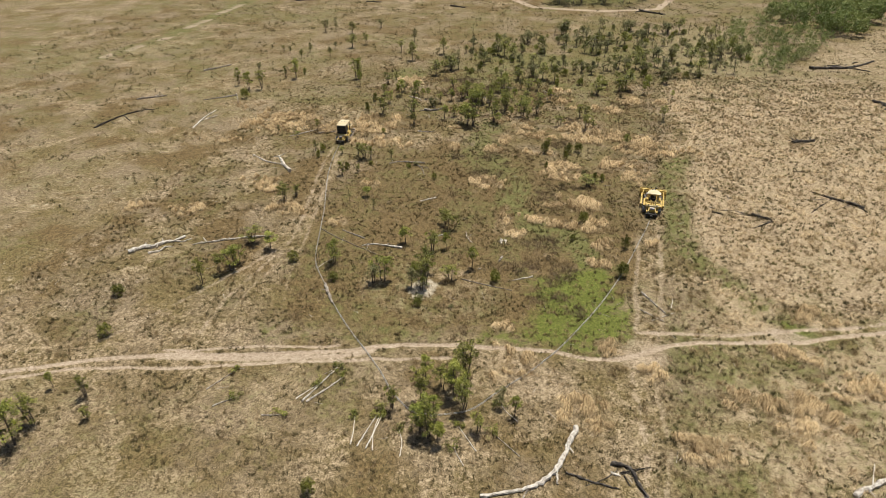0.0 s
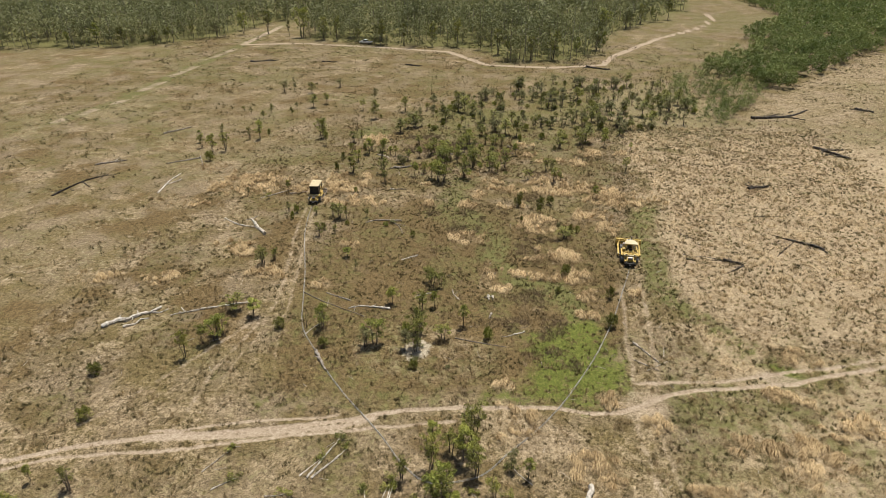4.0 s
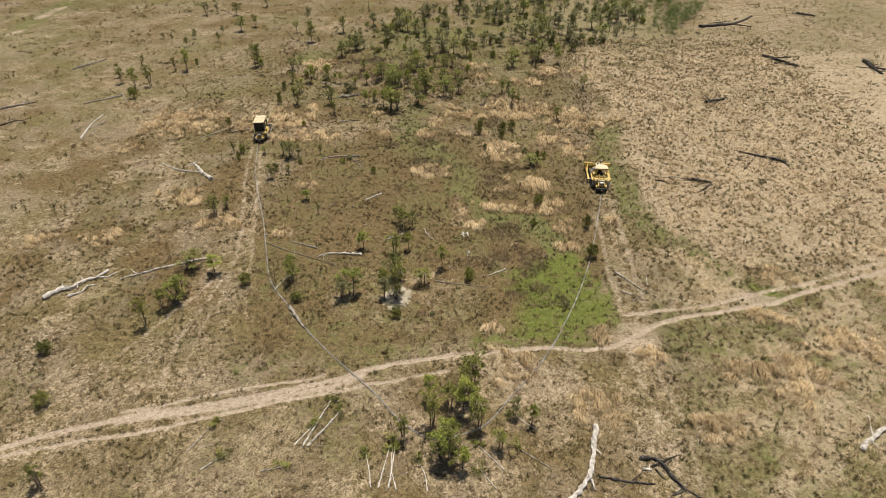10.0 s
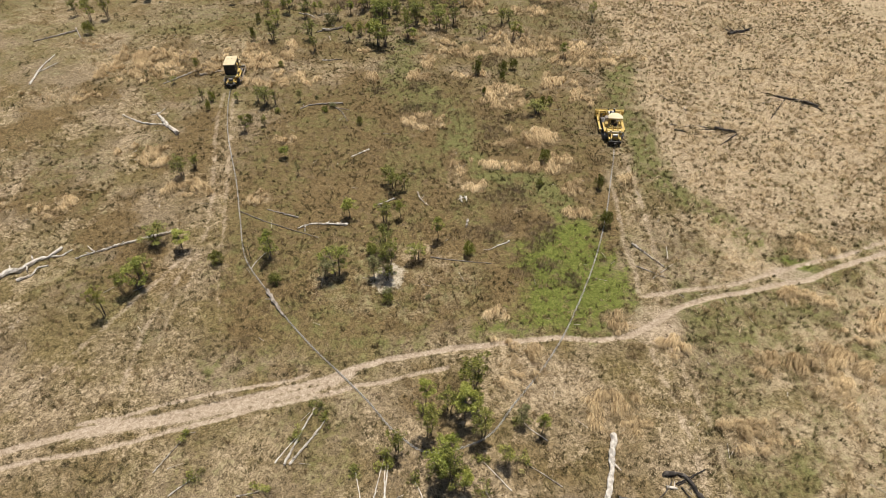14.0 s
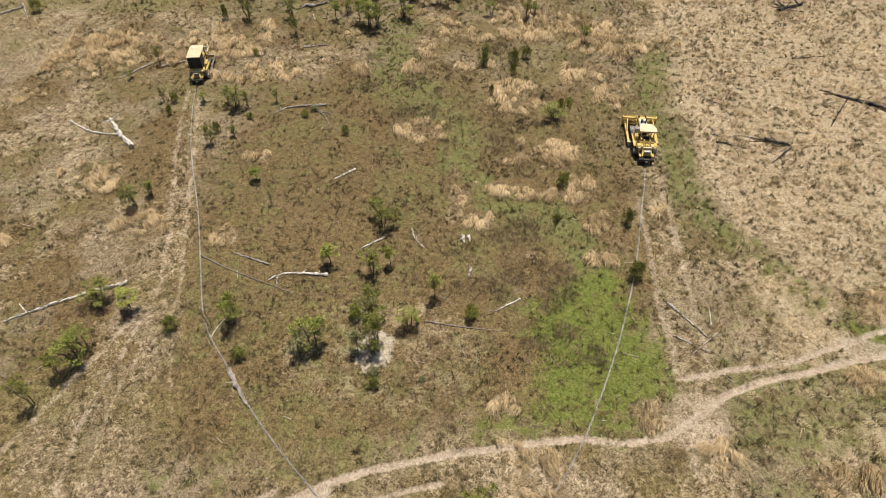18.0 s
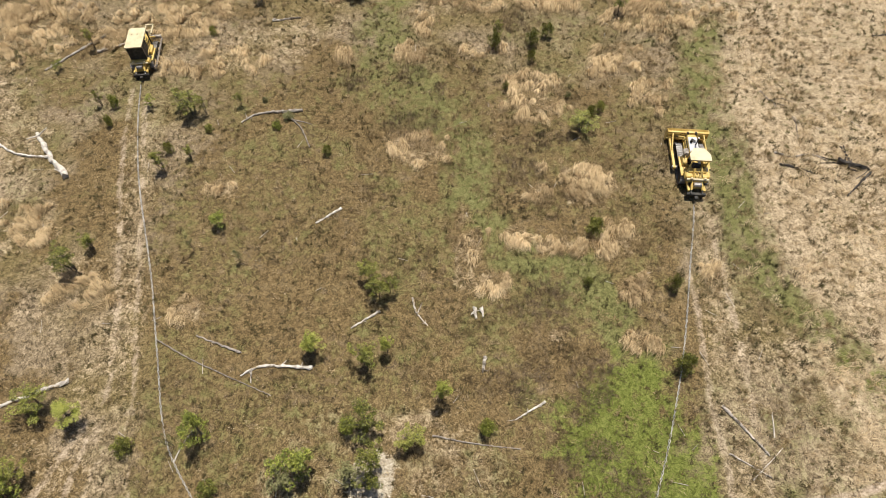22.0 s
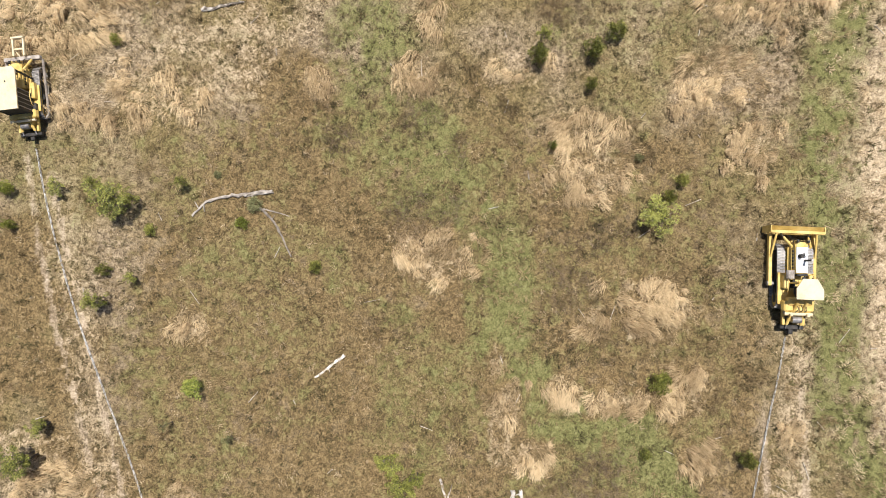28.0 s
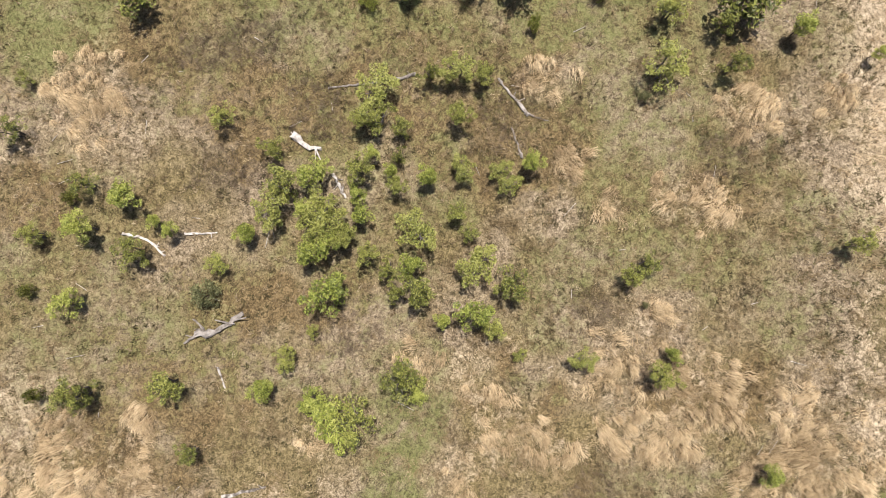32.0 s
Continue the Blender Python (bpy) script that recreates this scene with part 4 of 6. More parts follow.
PIT_TREES_2 = [(-34, 87.7, 2.9, 1.2), (-16.3, 68.7, 3.6, 1.4), (-17, 70.1, 3.4, 1.4), (-15.3, 69.1, 3.1, 1), (-47.3, 96.4, 2.5, 0.8), (-54, 94.4, 2.2, 0.9), (-51.3, 94.7, 2.7, 0.7), (-44.2, 88.6, 2.5, 1), (-69.4, 109.9, 1.8, 2.2), (1, 75, 1.4, 1.9), (0, 70.2, 0.9, 1), (6.6, 70, 1.5, 1.4), (1.9, 87.4, 1.6, 1.2), (-6.4, 98.5, 2.2, 0.9), (-5.8, 91.1, 1, 0.8)]
MACHINE_TREES_1 = [(6.2, 63.3, 1.6, 1.9), (-8, 58.5, 1.6, 1.6), (-1.4, 98.9, 1.4, 1.7), (0.1, 90.2, 1.2, 1), (-43.4, 96.2, 2, 0.9), (-49.8, 93.3, 1.6, 0.9), (-39.4, 88.5, 1.8, 1), (-42.6, 86.1, 1.4, 0.9), (-30.9, 88.8, 1.6, 0.7), (-35.7, 98.8, 1.1, 1), (-42.8, 88.6, 1.5, 1.3), (-35.3, 87.7, 2.5, 2.2), (-33.2, 85.6, 0.8, 1.1), (-36.2, 83, 1.5, 1.1), (-28.7, 89.4, 0.7, 0.9), (-22, 83, 0.9, 1.1), (1.1, 86.1, 2.1, 1.9), (2.9, 88.6, 1.3, 1.2), (-6.7, 97.3, 1.7, 1.7), (-2.9, 97.7, 1.6, 1.8), (-3.1, 95.3, 1.3, 1.1), (-26.2, 87.3, 0.9, 1.8)]
MACHINE_TREES_2 = [(-27, 86, 0.8, 1.2), (-41.1, 90.1, 1.3, 1.1)]
THICKET_EDGE_TREES = [(-19.0, 128.3, 3.6, 2.9), (-15.5, 129.4, 2.8, 1.9), (-13.6, 129.5, 3.1, 2.2), (-11.9, 129.1, 2.3, 1.5), (-19.2, 126.2, 3.6, 2.9), (-13.5, 126.3, 2.5, 1.7), (-17.5, 125.7, 2.1, 1.4), (-20.2, 126.1, 2.3, 1.5), (-26.2, 124.3, 3.1, 2.2), (-19.4, 123.9, 2.3, 1.5), (-17.7, 123.7, 2.3, 1.5), (-20.4, 122.7, 2.8, 1.9), (-18.3, 122.8, 2.3, 1.5), (-23.4, 122.6, 2.5, 1.7), (-25.4, 122.0, 3.1, 2.2), (-15.8, 122.3, 3.1, 2.2), (-17.8, 121.6, 2.1, 1.4), (-13.4, 122.7, 2.5, 1.7), (-10.9, 122.7, 2.3, 1.5), (-8.7, 123.1, 3.3, 2.3), (-10.3, 121.7, 2.3, 1.5), (-26.1, 120.3, 3.5, 2.5), (-24.2, 120.1, 2.5, 1.7), (-22.8, 120.3, 3.1, 2.2)]
THICKET_TREES = [(-20.6, 121.2, 2.5, 1.7), (-20.2, 119.7, 3.1, 2.2), (-21.8, 119.1, 3.3, 2.3), (-23.2, 118.9, 3.3, 2.3), (-23.2, 117.5, 2.8, 1.9), (-21.4, 118.2, 2.5, 1.7), (-16.6, 118.8, 3.3, 2.7), (-13.8, 119.8, 2.1, 1.4), (-13.0, 118.5, 1.7, 1.1), (-19.9, 117.1, 2.3, 1.5), (-18.5, 116.1, 2.8, 1.9), (-16.8, 116.4, 3.1, 2.2), (-18.0, 114.6, 2.8, 1.9), (-16.5, 114.7, 3.1, 2.2), (-12.7, 116.2, 3.6, 2.6), (-10.2, 115.0, 2.9, 2.0), (-22.4, 114.5, 3.1, 2.2), (-28.0, 118.6, 3.1, 2.2), (-29.9, 116.6, 2.3, 1.5), (-14.9, 112.6, 2.5, 1.7), (-12.8, 113.0, 2.7, 1.8), (-11.5, 112.0, 2.3, 1.5), (-17.6, 108.9, 3.3, 2.3), (-16.6, 107.9, 2.5, 1.7)]
WEST_THICKET_TREES = [(-26.8, 108.3, 3.5, 2.5), (-33.0, 108.6, 3.1, 2.2), (-25.3, 110.7, 1.9, 1.2), (-25.4, 109.8, 1.9, 1.2), (-23.6, 112.0, 1.6, 0.9), (-23.5, 107.5, 3.3, 2.3), (-22.0, 106.4, 3.5, 2.5), (-20.8, 106.2, 3.5, 2.5), (-38.7, 119.1, 3.6, 2.7), (-36.0, 121.2, 3.6, 3.1), (-34.3, 119.5, 2.3, 1.5), (-33.1, 118.8, 2.3, 1.5), (-35.6, 117.4, 2.8, 1.9), (-38.9, 122.1, 2.3, 1.5), (-40.2, 121.2, 1.8, 1.2), (-42.3, 118.7, 2.3, 1.5), (-30.9, 114.6, 2.8, 3.2), (-43.0, 114.9, 1.8, 1.2), (-39.8, 114.1, 2.3, 1.5), (-44.0, 125.8, 2.5, 1.7), (-43.4, 129.5, 1.6, 0.9), (-29.6, 126.6, 2.3, 1.5), (-31.7, 104.2, 2.1, 1.4), (0.3, 129.4, 3.2, 2.5)]
EAST_THICKET_TREES = [(-0.7, 127.8, 1.8, 1.2), (5.1, 129.6, 3.5, 2.5), (-1.1, 116.2, 2.4, 2.2), (-2.2, 115.3, 2.3, 1.5), (-0.6, 108.8, 2.8, 1.9), (-5.5, 109.8, 2.5, 1.7), (0.5, 110.1, 1.6, 0.9), (-1.1, 113.4, 1.4, 0.8), (-9.8, 110.2, 1.6, 0.9), (13.0, 117.4, 2.5, 1.7), (4.7, 132.5, 3.3, 2.3), (9.9, 132.2, 3.5, 2.5), (15.2, 130.5, 1.9, 1.2), (1.0, 133.5, 2.8, 1.9), (6.3, 102.2, 2.8, 1.9), (-8.3, 132.9, 1.8, 1.2), (-39.0, 108.1, 3.3, 2.3), (-42.1, 108.0, 1.8, 1.2)]
NORTH_TREES_1 = [(-76.2, 166.2, 4.8, 2), (-74.5, 169.2, 4.8, 2), (-68.4, 166.6, 4.3, 2.2), (-60.3, 156.1, 5, 2.2), (-62.8, 152.5, 3.6, 2), (-49.3, 151.6, 4.8, 2.4), (-48.7, 161.3, 5, 2), (-44.3, 144.9, 4.8, 2)]
NORTH_TREES_2 = [(-42.3, 142.8, 2.9, 1), (-38.3, 152.1, 4.3, 1.8), (-34.6, 169.7, 4.8, 1.2), (-30.7, 150, 4.1, 2.4), (-49.5, 123.3, 4.1, 2), (-52.7, 130.3, 4.3, 2), (-45.8, 134.4, 3.6, 1), (-67.5, 124.2, 3.4, 1.6), (-65.4, 125, 3.8, 1.8), (-62.8, 124.4, 3.4, 1.4), (-77.2, 120.4, 2.9, 1.6), (-71.5, 114.9, 3.4, 1.8), (-74.5, 125.4, 2.9, 1.2), (-21.2, 152.8, 3.8, 2), (-20.4, 164.6, 4.3, 1.6), (-14.6, 159.5, 4.3, 1.8), (-36, 136.8, 3.4, 1.4), (-31.7, 140.2, 3.4, 1.2), (-76, 143.6, 2.4, 0.9), (-78.9, 145.7, 2.4, 1), (-71.6, 146, 2.4, 1), (-65.4, 144, 2.4, 0.9), (-75.1, 117.2, 3.6, 1.6)]
NORTH_TREES_3 = [(-69, 116, 3.6, 2), (-52, 127.8, 4.1, 2), (-34.9, 142.2, 3.6, 2), (-62.8, 174.8, 3.6, 2), (-40.5, 96.5, 2.4, 1.8), (-66.6, 150.4, 2.4, 1.2), (-71.2, 140, 2.4, 1), (22.1, 185.5, 4.8, 1.2), (28.1, 163.9, 5.4, 3), (31.6, 167.1, 4.2, 2)]
TREES = [
    # by the road and the chain's loop
    ROADSIDE_TREES_1,
    ROADSIDE_TREES_2,
    # round the pit and along the trails
    PIT_TREES_1,
    PIT_TREES_2,
    # beside the machines
    MACHINE_TREES_1,
    MACHINE_TREES_2,
    # the thicket's near groups
    THICKET_EDGE_TREES,
    THICKET_TREES,
    WEST_THICKET_TREES,
    EAST_THICKET_TREES,
    # past the thicket, and east of it
    NORTH_TREES_1,
    NORTH_TREES_2,
    NORTH_TREES_3,
]
rnd = random.Random(5)
for group_list in TREES:
    for x, y, h, w in group_list:
        if -44 < x < -39 and 89 < y < 100.5:
            continue
        if h < 2.1 and w > 0.66 * h or w > 1.02 * h or h < 1.5:
            src, base = LOW[rnd.choice((0, 1, 2, 2, 3))]
            w *= 1.05
        else:
            if w < 0.3 * h:
                src, base = rnd.choice(THIN)
            else:
                src, base = rnd.choice(GREY if y > 134 or (y < 100 and rnd.random() < 0.12) else TALL)
            w *= 1.08 if y < 100 or y > 134 else 0.94
            h *= 0.84 if y < 100 or y > 134 else 0.95
        plant(src, x, y, h, w, rnd.uniform(0, 360), base)

# thicket behind, grown in loose groups
placed = 0
while placed < 190:
    x, y = rnd.uniform(-40, 38), rnd.uniform(134, 192)
    if not inside(np.array([x]), np.array([y]), THICKET)[0]:
        continue
    if rough_noise(np.array([x]), np.array([y]), 11, 301)[0] < rnd.uniform(0.2, 0.6):
        continue
    src, base = rnd.choice(GREY + GREY + THIN[:3])
    h = rnd.uniform(2.0, 4.0)
    plant(src, x, y, h, h * rnd.uniform(0.55, 0.85), rnd.uniform(0, 360), base)
    placed += 1

placed = 0
while placed < 70:
    x, y = rnd.uniform(-2, 38), rnd.uniform(142, 192)
    if inside(np.array([x]), np.array([y]), THICKET)[0]:
        src, base = rnd.choice(GREY + THIN)
        h = rnd.uniform(1.8, 3.6)
        plant(src, x, y, h, h * rnd.uniform(0.55, 0.85), rnd.uniform(0, 360), base)
        placed += 1
placed = 0
while placed < 120:
    x, y = rnd.uniform(-36, 40), rnd.uniform(134, 196)
    if inside(np.array([x]), np.array([y]), THICKET)[0]:
        src, base = LOW[rnd.randrange(4)]
        h = rnd.uniform(0.7, 1.6)
        plant(src, x, y, h, h * rnd.uniform(1.1, 1.7), rnd.uniform(0, 360), base)
        placed += 1

# heath patches: x, y, half widths
HEATHS = [(-14.9, 93.0, 1.6, 1.3), (-13.8, 86.5, 2.6, 1.4), (-4.4, 81.7, 2.6, 1.6), (-3.4, 69.4, 1.6, 1.2), (-4.8, 67.7, 1.6, 1.2), (-0.6, 62.0, 1.9, 1.4), (-5.8, 61.5, 1.5, 1.1), (-20.3, 91.7, 1.4, 1.0), (-12.6, 91.0, 1.3, 1.0), (-4.5, 101.1, 1.9, 1.6), (-3.3, 84.4, 2.3, 1.5), (-4.5, 81.4, 2.7, 1.5), (-20.8, 98.5, 0.8, 0.8), (-20.5, 91.9, 1.2, 0.8), (-20.9, 111.5, 1.9, 1.2), (-29.5, 123.0, 2.4, 2.0), (-28.3, 132.8, 2.4, 2.4), (4.8, 123.9, 1.6, 1.6), (-23.5, 127.5, 2.4, 2.4), (-4.1, 113.4, 1.6, 1.2), (-31.9, 131.6, 2.0, 1.6), (-10.5, 126.5, 2.0, 2.4)]
HEATHS += [(-0.5, 57.2, 1.3, 1.0), (1.8, 55.2, 1.1, 0.9), (-2.8, 56.4, 1.3, 1.0), (-6.2, 62.2, 1.3, 1.0), (-4.2, 63.0, 1.3, 1.0), (-2.2, 66.8, 1.3, 1.0), (-7.6, 61.5, 1.2, 0.9), (-1.5, 60.0, 1.1, 0.9)]
heath = tufts("heath", M_HEATH, 90000, (-40, 12, 50, 140), lambda x, y: 0.75 * blots(x, y, HEATHS, 79, 1.5), 13, 0.34, 0.22, 0.55, 0.028, 261, "low soft grey-brown heath patches in the grass", comb=0.0)
heath["category"] = "heath"


def woods(name, count, box, ring, height, clumps, clump, leaf_size, mat, seed, label, bare=0.0):
    """Distant trees joined in one mesh each for stems and crowns."""
    r = np.random.RandomState(seed)
    tv, tf, cv_, cf_ = [], [], [], []
    made = 0
    base = 0
    while made < count:
        x, y = r.uniform(box[0], box[1]), r.uniform(box[2], box[3])
        if not inside(np.array([x]), np.array([y]), ring)[0]:
            continue
        made += 1
        h = height * r.uniform(0.7, 1.25)
        top = np.array([x + r.normal(0, 0.04 * h), y + r.normal(0, 0.04 * h), h])
        stick(tv, tf, (x, y, -0.2), top, 0.009 * h, 0.003 * h, 4)
        cs, rs = [], []
        for _ in range(clumps):
            f = r.uniform(0.26, 1.0)
            t, d = r.uniform(0, 6.283), 0.3 * h * math.sqrt(r.rand()) * (1.25 - 0.6 * abs(f - 0.7))
            p = np.array([x + (top[0] - x) * f + math.cos(t) * d, y + (top[1] - y) * f + math.sin(t) * d, h * f])
            if r.rand() < 0.15:
                stick(tv, tf, (x + (top[0] - x) * f * 0.7, y + (top[1] - y) * f * 0.7, h * f * 0.75), p, 0.005 * h, 0.002 * h, 3)
            cs.append(p)
            rs.append(clump * h)
        v, f_ = leaves(r, cs, rs, max(2, int((24 if y < 290 else 8) * (1 - bare * r.rand()))), leaf_size * h * (0.62 if y < 290 else 1.0))
        cv_.append(v)
        cf_.append(f_ + base)
        base += len(v)
    top = tagged(new(name), label, "woodland", kind="stuff")
    a = new("trunks", mesh_of("trunks", tv, tf, M_TRUNK))
    b = new("crowns", mesh_of("crowns", np.vstack(cv_), np.vstack(cf_), mat))
    a.parent = b.parent = top
    return top


woods("plantation", 3000, (40, 292, 190, 500), PLANTATION, 4.6, 7, 0.15, 0.105, M_PLANTATION, 401, "dense strip of bright green young trees beside the pasture")
woods("woodland", 2700, (-330, 95, 200, 470), FOREST, 11.5, 12, 0.13, 0.062, M_WOODLAND, 411, "open eucalypt woodland of tall grey-green trees", 0.5)
woods("far_woodland", 900, (-420, 130, 440, 700), [(-420, 440), (92, 440), (130, 700), (-420, 700)], 15, 6, 0.15, 0.08, M_WOODLAND, 421, "distant woodland closing the horizon")
woods("understory", 700, (-190, 60, 214, 330), FOREST, 3.0, 6, 0.17, 0.1, M_WOODLAND, 441, "grey-green scrub under the woodland trees")
woods("scrub", 260, (30, 76, 150, 215), [(33, 158), (37, 150), (62, 192), (44, 214), (34, 200), (30, 180)], 2.4, 7, 0.18, 0.08, M_PLANTATION, 431, "low green scrub at the edge of the young trees")

# tall trees along the woodland's edge
EDGE = bend([(-186, 218), (-158, 226), (-139, 252), (-120, 262), (-105, 254), (-72, 246), (-32, 243), (-17, 222), (5, 227), (16, 241), (21, 286), (52, 336)], 10.0)
for x, y in EDGE:
    src, base = rnd.choice(GREY + TALL)
    h = rnd.uniform(6.5, 10.0)
    plant(src, x + rnd.uniform(-2.5, 2.5), y + rnd.uniform(0, 4), h, h * rnd.uniform(0.34, 0.5), rnd.uniform(0, 360), base)


# ---- fallen timber ----
def log_mesh(line, r, seed, sides=8, knots=3):
    """A worn round log along plan points, resting on the ground, tapering to its far end, with broken ends and stubs."""
    q = np.random.RandomState(seed)
    p = bend([(x, y, 0) for x, y in line], max(0.22, r * 1.6))
    n = len(p)
    bm = bmesh.new()
    rings = []
    for i in range(n):
        f = i / (n - 1)
        rr = r * (1.05 - 0.5 * f) * (1 + q.normal(0, 0.14))
        c = p[i] + np.array([q.normal(0, 0.22 * r), q.normal(0, 0.22 * r), 0])
        c[2] = float(relief(np.array([c[0]]), np.array([c[1]]))[0]) + rr * 0.72 + 0.02
        d = p[min(n - 1, i + 1)] - p[max(0, i - 1)]
        d /= np.linalg.norm(d)
        u = np.cross(d, (0, 0, 1))
        w = np.cross(u, d)
        ring = []
        for k in range(sides):
            t = 6.2832 * k / sides
            j = rr * (1 + q.normal(0, 0.15))
            slip = d * (q.normal(0, 0.25) * rr if i in (0, n - 1) else 0)
            ring.append(bm.verts.new(c + u * math.cos(t) * j + w * math.sin(t) * j + slip))
        rings.append(ring)
    for a, b in zip(rings, rings[1:]):
        for k in range(sides):
            bm.faces.new((a[k], a[(k + 1) % sides], b[(k + 1) % sides], b[k]))
    bm.faces.new(rings[0][::-1])
    bm.faces.new(rings[-1])
    for _ in range(knots):
        i = q.randint(1, max(2, n - 1))
        c = p[min(i, n - 1)]
        t = q.uniform(0, 6.283)
        z = float(relief(np.array([c[0]]), np.array([c[1]]))[0]) + r * 0.8
        v, f = [], []
        e = np.array([c[0], c[1], z]) + np.array([math.cos(t), math.sin(t), q.uniform(0.1, 0.5)]) * r * q.uniform(1.6, 4.5)
        stick(v, f, (c[0], c[1], z), e, r * 0.34, r * 0.16, 5)
        vs = [bm.verts.new(a) for a in v]
        for a in f:
            bm.faces.new([vs[b] for b in a])
        bm.faces.new(vs[5:])
    bm.normal_update()
    return bm


WOOD = {"p": (M_PALE, "bleached pale fallen log lying in the grass"), "g": (M_GREY, "grey weathered fallen branch on the pasture"), "d": (M_DARK, "dark charred fallen log on the pasture")}


def fallen(k, tone, r, line, *limbs):
    """One fallen tree: a log and the limbs that join it."""
    mat, label = WOOD[tone]
    top = tagged(new("fallen_log" if r > 0.1 else "fallen_branch"), label, "log" if r > 0.1 else "branch", "fallen timber")
    part("trunk", log_mesh(line, r, 500 + k), mat, top, smooth=False)
    if tone == "d" and r > 0.15:
        q = np.random.RandomState(900 + k)
        (ax, ay), (bx, by) = line[0], line[-1]
        for _ in range(7):
            f, t, n = q.uniform(0.1, 1.0), q.uniform(0, 6.283), q.uniform(0.8, 3.4)
            x, y = ax + (bx - ax) * f, ay + (by - ay) * f
            limbs += ((r * q.uniform(0.2, 0.45), [(x, y), (x + math.cos(t) * n * 0.5 + q.normal(0, 0.2), y + math.sin(t) * n * 0.5), (x + math.cos(t) * n, y + math.sin(t) * n)]),)
    for j, (lr, ll) in enumerate(limbs):
        part("limb", log_mesh(ll, lr, 600 + k * 7 + j, 6, 1), mat, top)
    return top


TIMBER = [
    ("p", 0.26, [(-53.6, 53.4), (-52.6, 54.9), (-51.5, 55.2), (-50.7, 56.6), (-49.6, 57.2), (-49.0, 58.5)], (0.13, [(-51.2, 53.9), (-50.2, 54.5), (-50.0, 55.6), (-49.2, 56.0)]), (0.11, [(-50.9, 56.4), (-51.6, 57.4)]), (0.09, [(-49.6, 57.2), (-48.6, 57.4), (-47.9, 58.3)])),
    ("p", 0.15, [(-38.2, 61.5), (-42.8, 59.4), (-47.0, 57.1)], (0.08, [(-45.5, 58.0), (-46.6, 58.9)])),
    ("p", 0.13, [(-20.7, 62.8), (-24.3, 62.9), (-25.9, 62.1)], (0.08, [(-25.2, 62.6), (-25.0, 61.6)])),
    ("p", 0.23, [(2.8, 38.7), (1.6, 34.0), (-0.2, 31.8), (-3.9, 30.0)], (0.14, [(1.5, 33.9), (1.8, 32.6)]), (0.07, [(-0.4, 31.7), (-0.9, 29.8)])),
    ("d", 0.10, [(2.3, 33.9), (4.1, 33.6), (6.5, 33.4)]),
    ("d", 0.17, [(5.8, 35.7), (7.3, 35.6), (8.0, 34.2), (8.8, 33.0)]),
    ("p", 0.12, [(5.8, 34.8), (6.6, 34.7)]),
    ("p", 0.23, [(24.1, 37.3), (27.7, 39.8), (30.5, 40.6)], (0.06, [(25.8, 38.6), (26.6, 41.0)])),
    ("p", 0.27, [(-44.7, 80.0), (-47.0, 82.4), (-49.1, 84.9)], (0.13, [(-46.9, 82.2), (-50.1, 82.5), (-53.6, 84.5)])),
    ("g", 0.14, [(-25.0, 88.2), (-29.0, 87.7), (-30.5, 86.6)], (0.09, [(-25.9, 87.2), (-24.7, 85.8), (-23.7, 83.7)]), (0.06, [(-25.6, 87.0), (-23.8, 86.5)])),
    ("g", 0.09, [(-26.2, 63.9), (-29.8, 65.2)]),
    ("p", 0.10, [(-20.1, 77.0), (-22.1, 75.5)]),
    ("p", 0.09, [(-16.1, 67.5), (-18.2, 66.0)]),
    ("p", 0.08, [(-13.7, 68.7), (-13.3, 67.4), (-12.4, 66.3)], (0.05, [(-13.2, 67.4), (-12.9, 68.3)])),
    ("p", 0.12, [(-8.1, 63.9), (-8.3, 62.7)]),
    ("p", 0.07, [(-3.9, 60.6), (-6.1, 59.3)]),
    ("p", 0.15, [(-8.9, 67.9), (-8.7, 67.0)]),
    ("p", 0.13, [(-8.3, 67.9), (-8.2, 67.1)]),
    ("g", 0.13, [(-46.8, 98.4), (-51.4, 93.2)]),
    ("d", 0.22, [(23.3, 82.8), (25.9, 81.9)], (0.10, [(25.8, 81.6), (23.0, 79.0)]), (0.06, [(24.0, 82.6), (21.4, 83.6)])),
    ("d", 0.22, [(38.9, 88.7), (36.7, 90.1), (34.3, 91.4)], (0.09, [(35.2, 90.6), (31.4, 85.4)]), (0.09, [(36.7, 90.1), (38.8, 91.6)])),
    ("d", 0.27, [(33.9, 111.5), (38.0, 113.5)], (0.14, [(35, 112.2), (34.2, 114.0)])),
    ("d", 0.08, [(31.8, 99.3), (36.2, 100.0)]),
    ("g", 0.06, [(18.6, 91.4), (19.4, 90.0), (20.5, 89.5)], (0.04, [(19.3, 90.1), (20.2, 90.5), (21.3, 90.0)]), (0.035, [(19.6, 89.8), (19.6, 89.2)])),
    ("g", 0.05, [(20.8, 88.3), (20.9, 87.1), (20.6, 85.3)], (0.03, [(21.0, 87.4), (21.9, 88.2)])),
    ("p", 0.08, [(18.0, 83.8), (19.4, 83.3), (21.2, 83.6), (22.5, 82.9)]),
    ("d", 0.10, [(18.2, 82.4), (19.6, 82.0), (20.8, 81.5)], (0.05, [(19.9, 82.0), (20.4, 80.8)])),
]
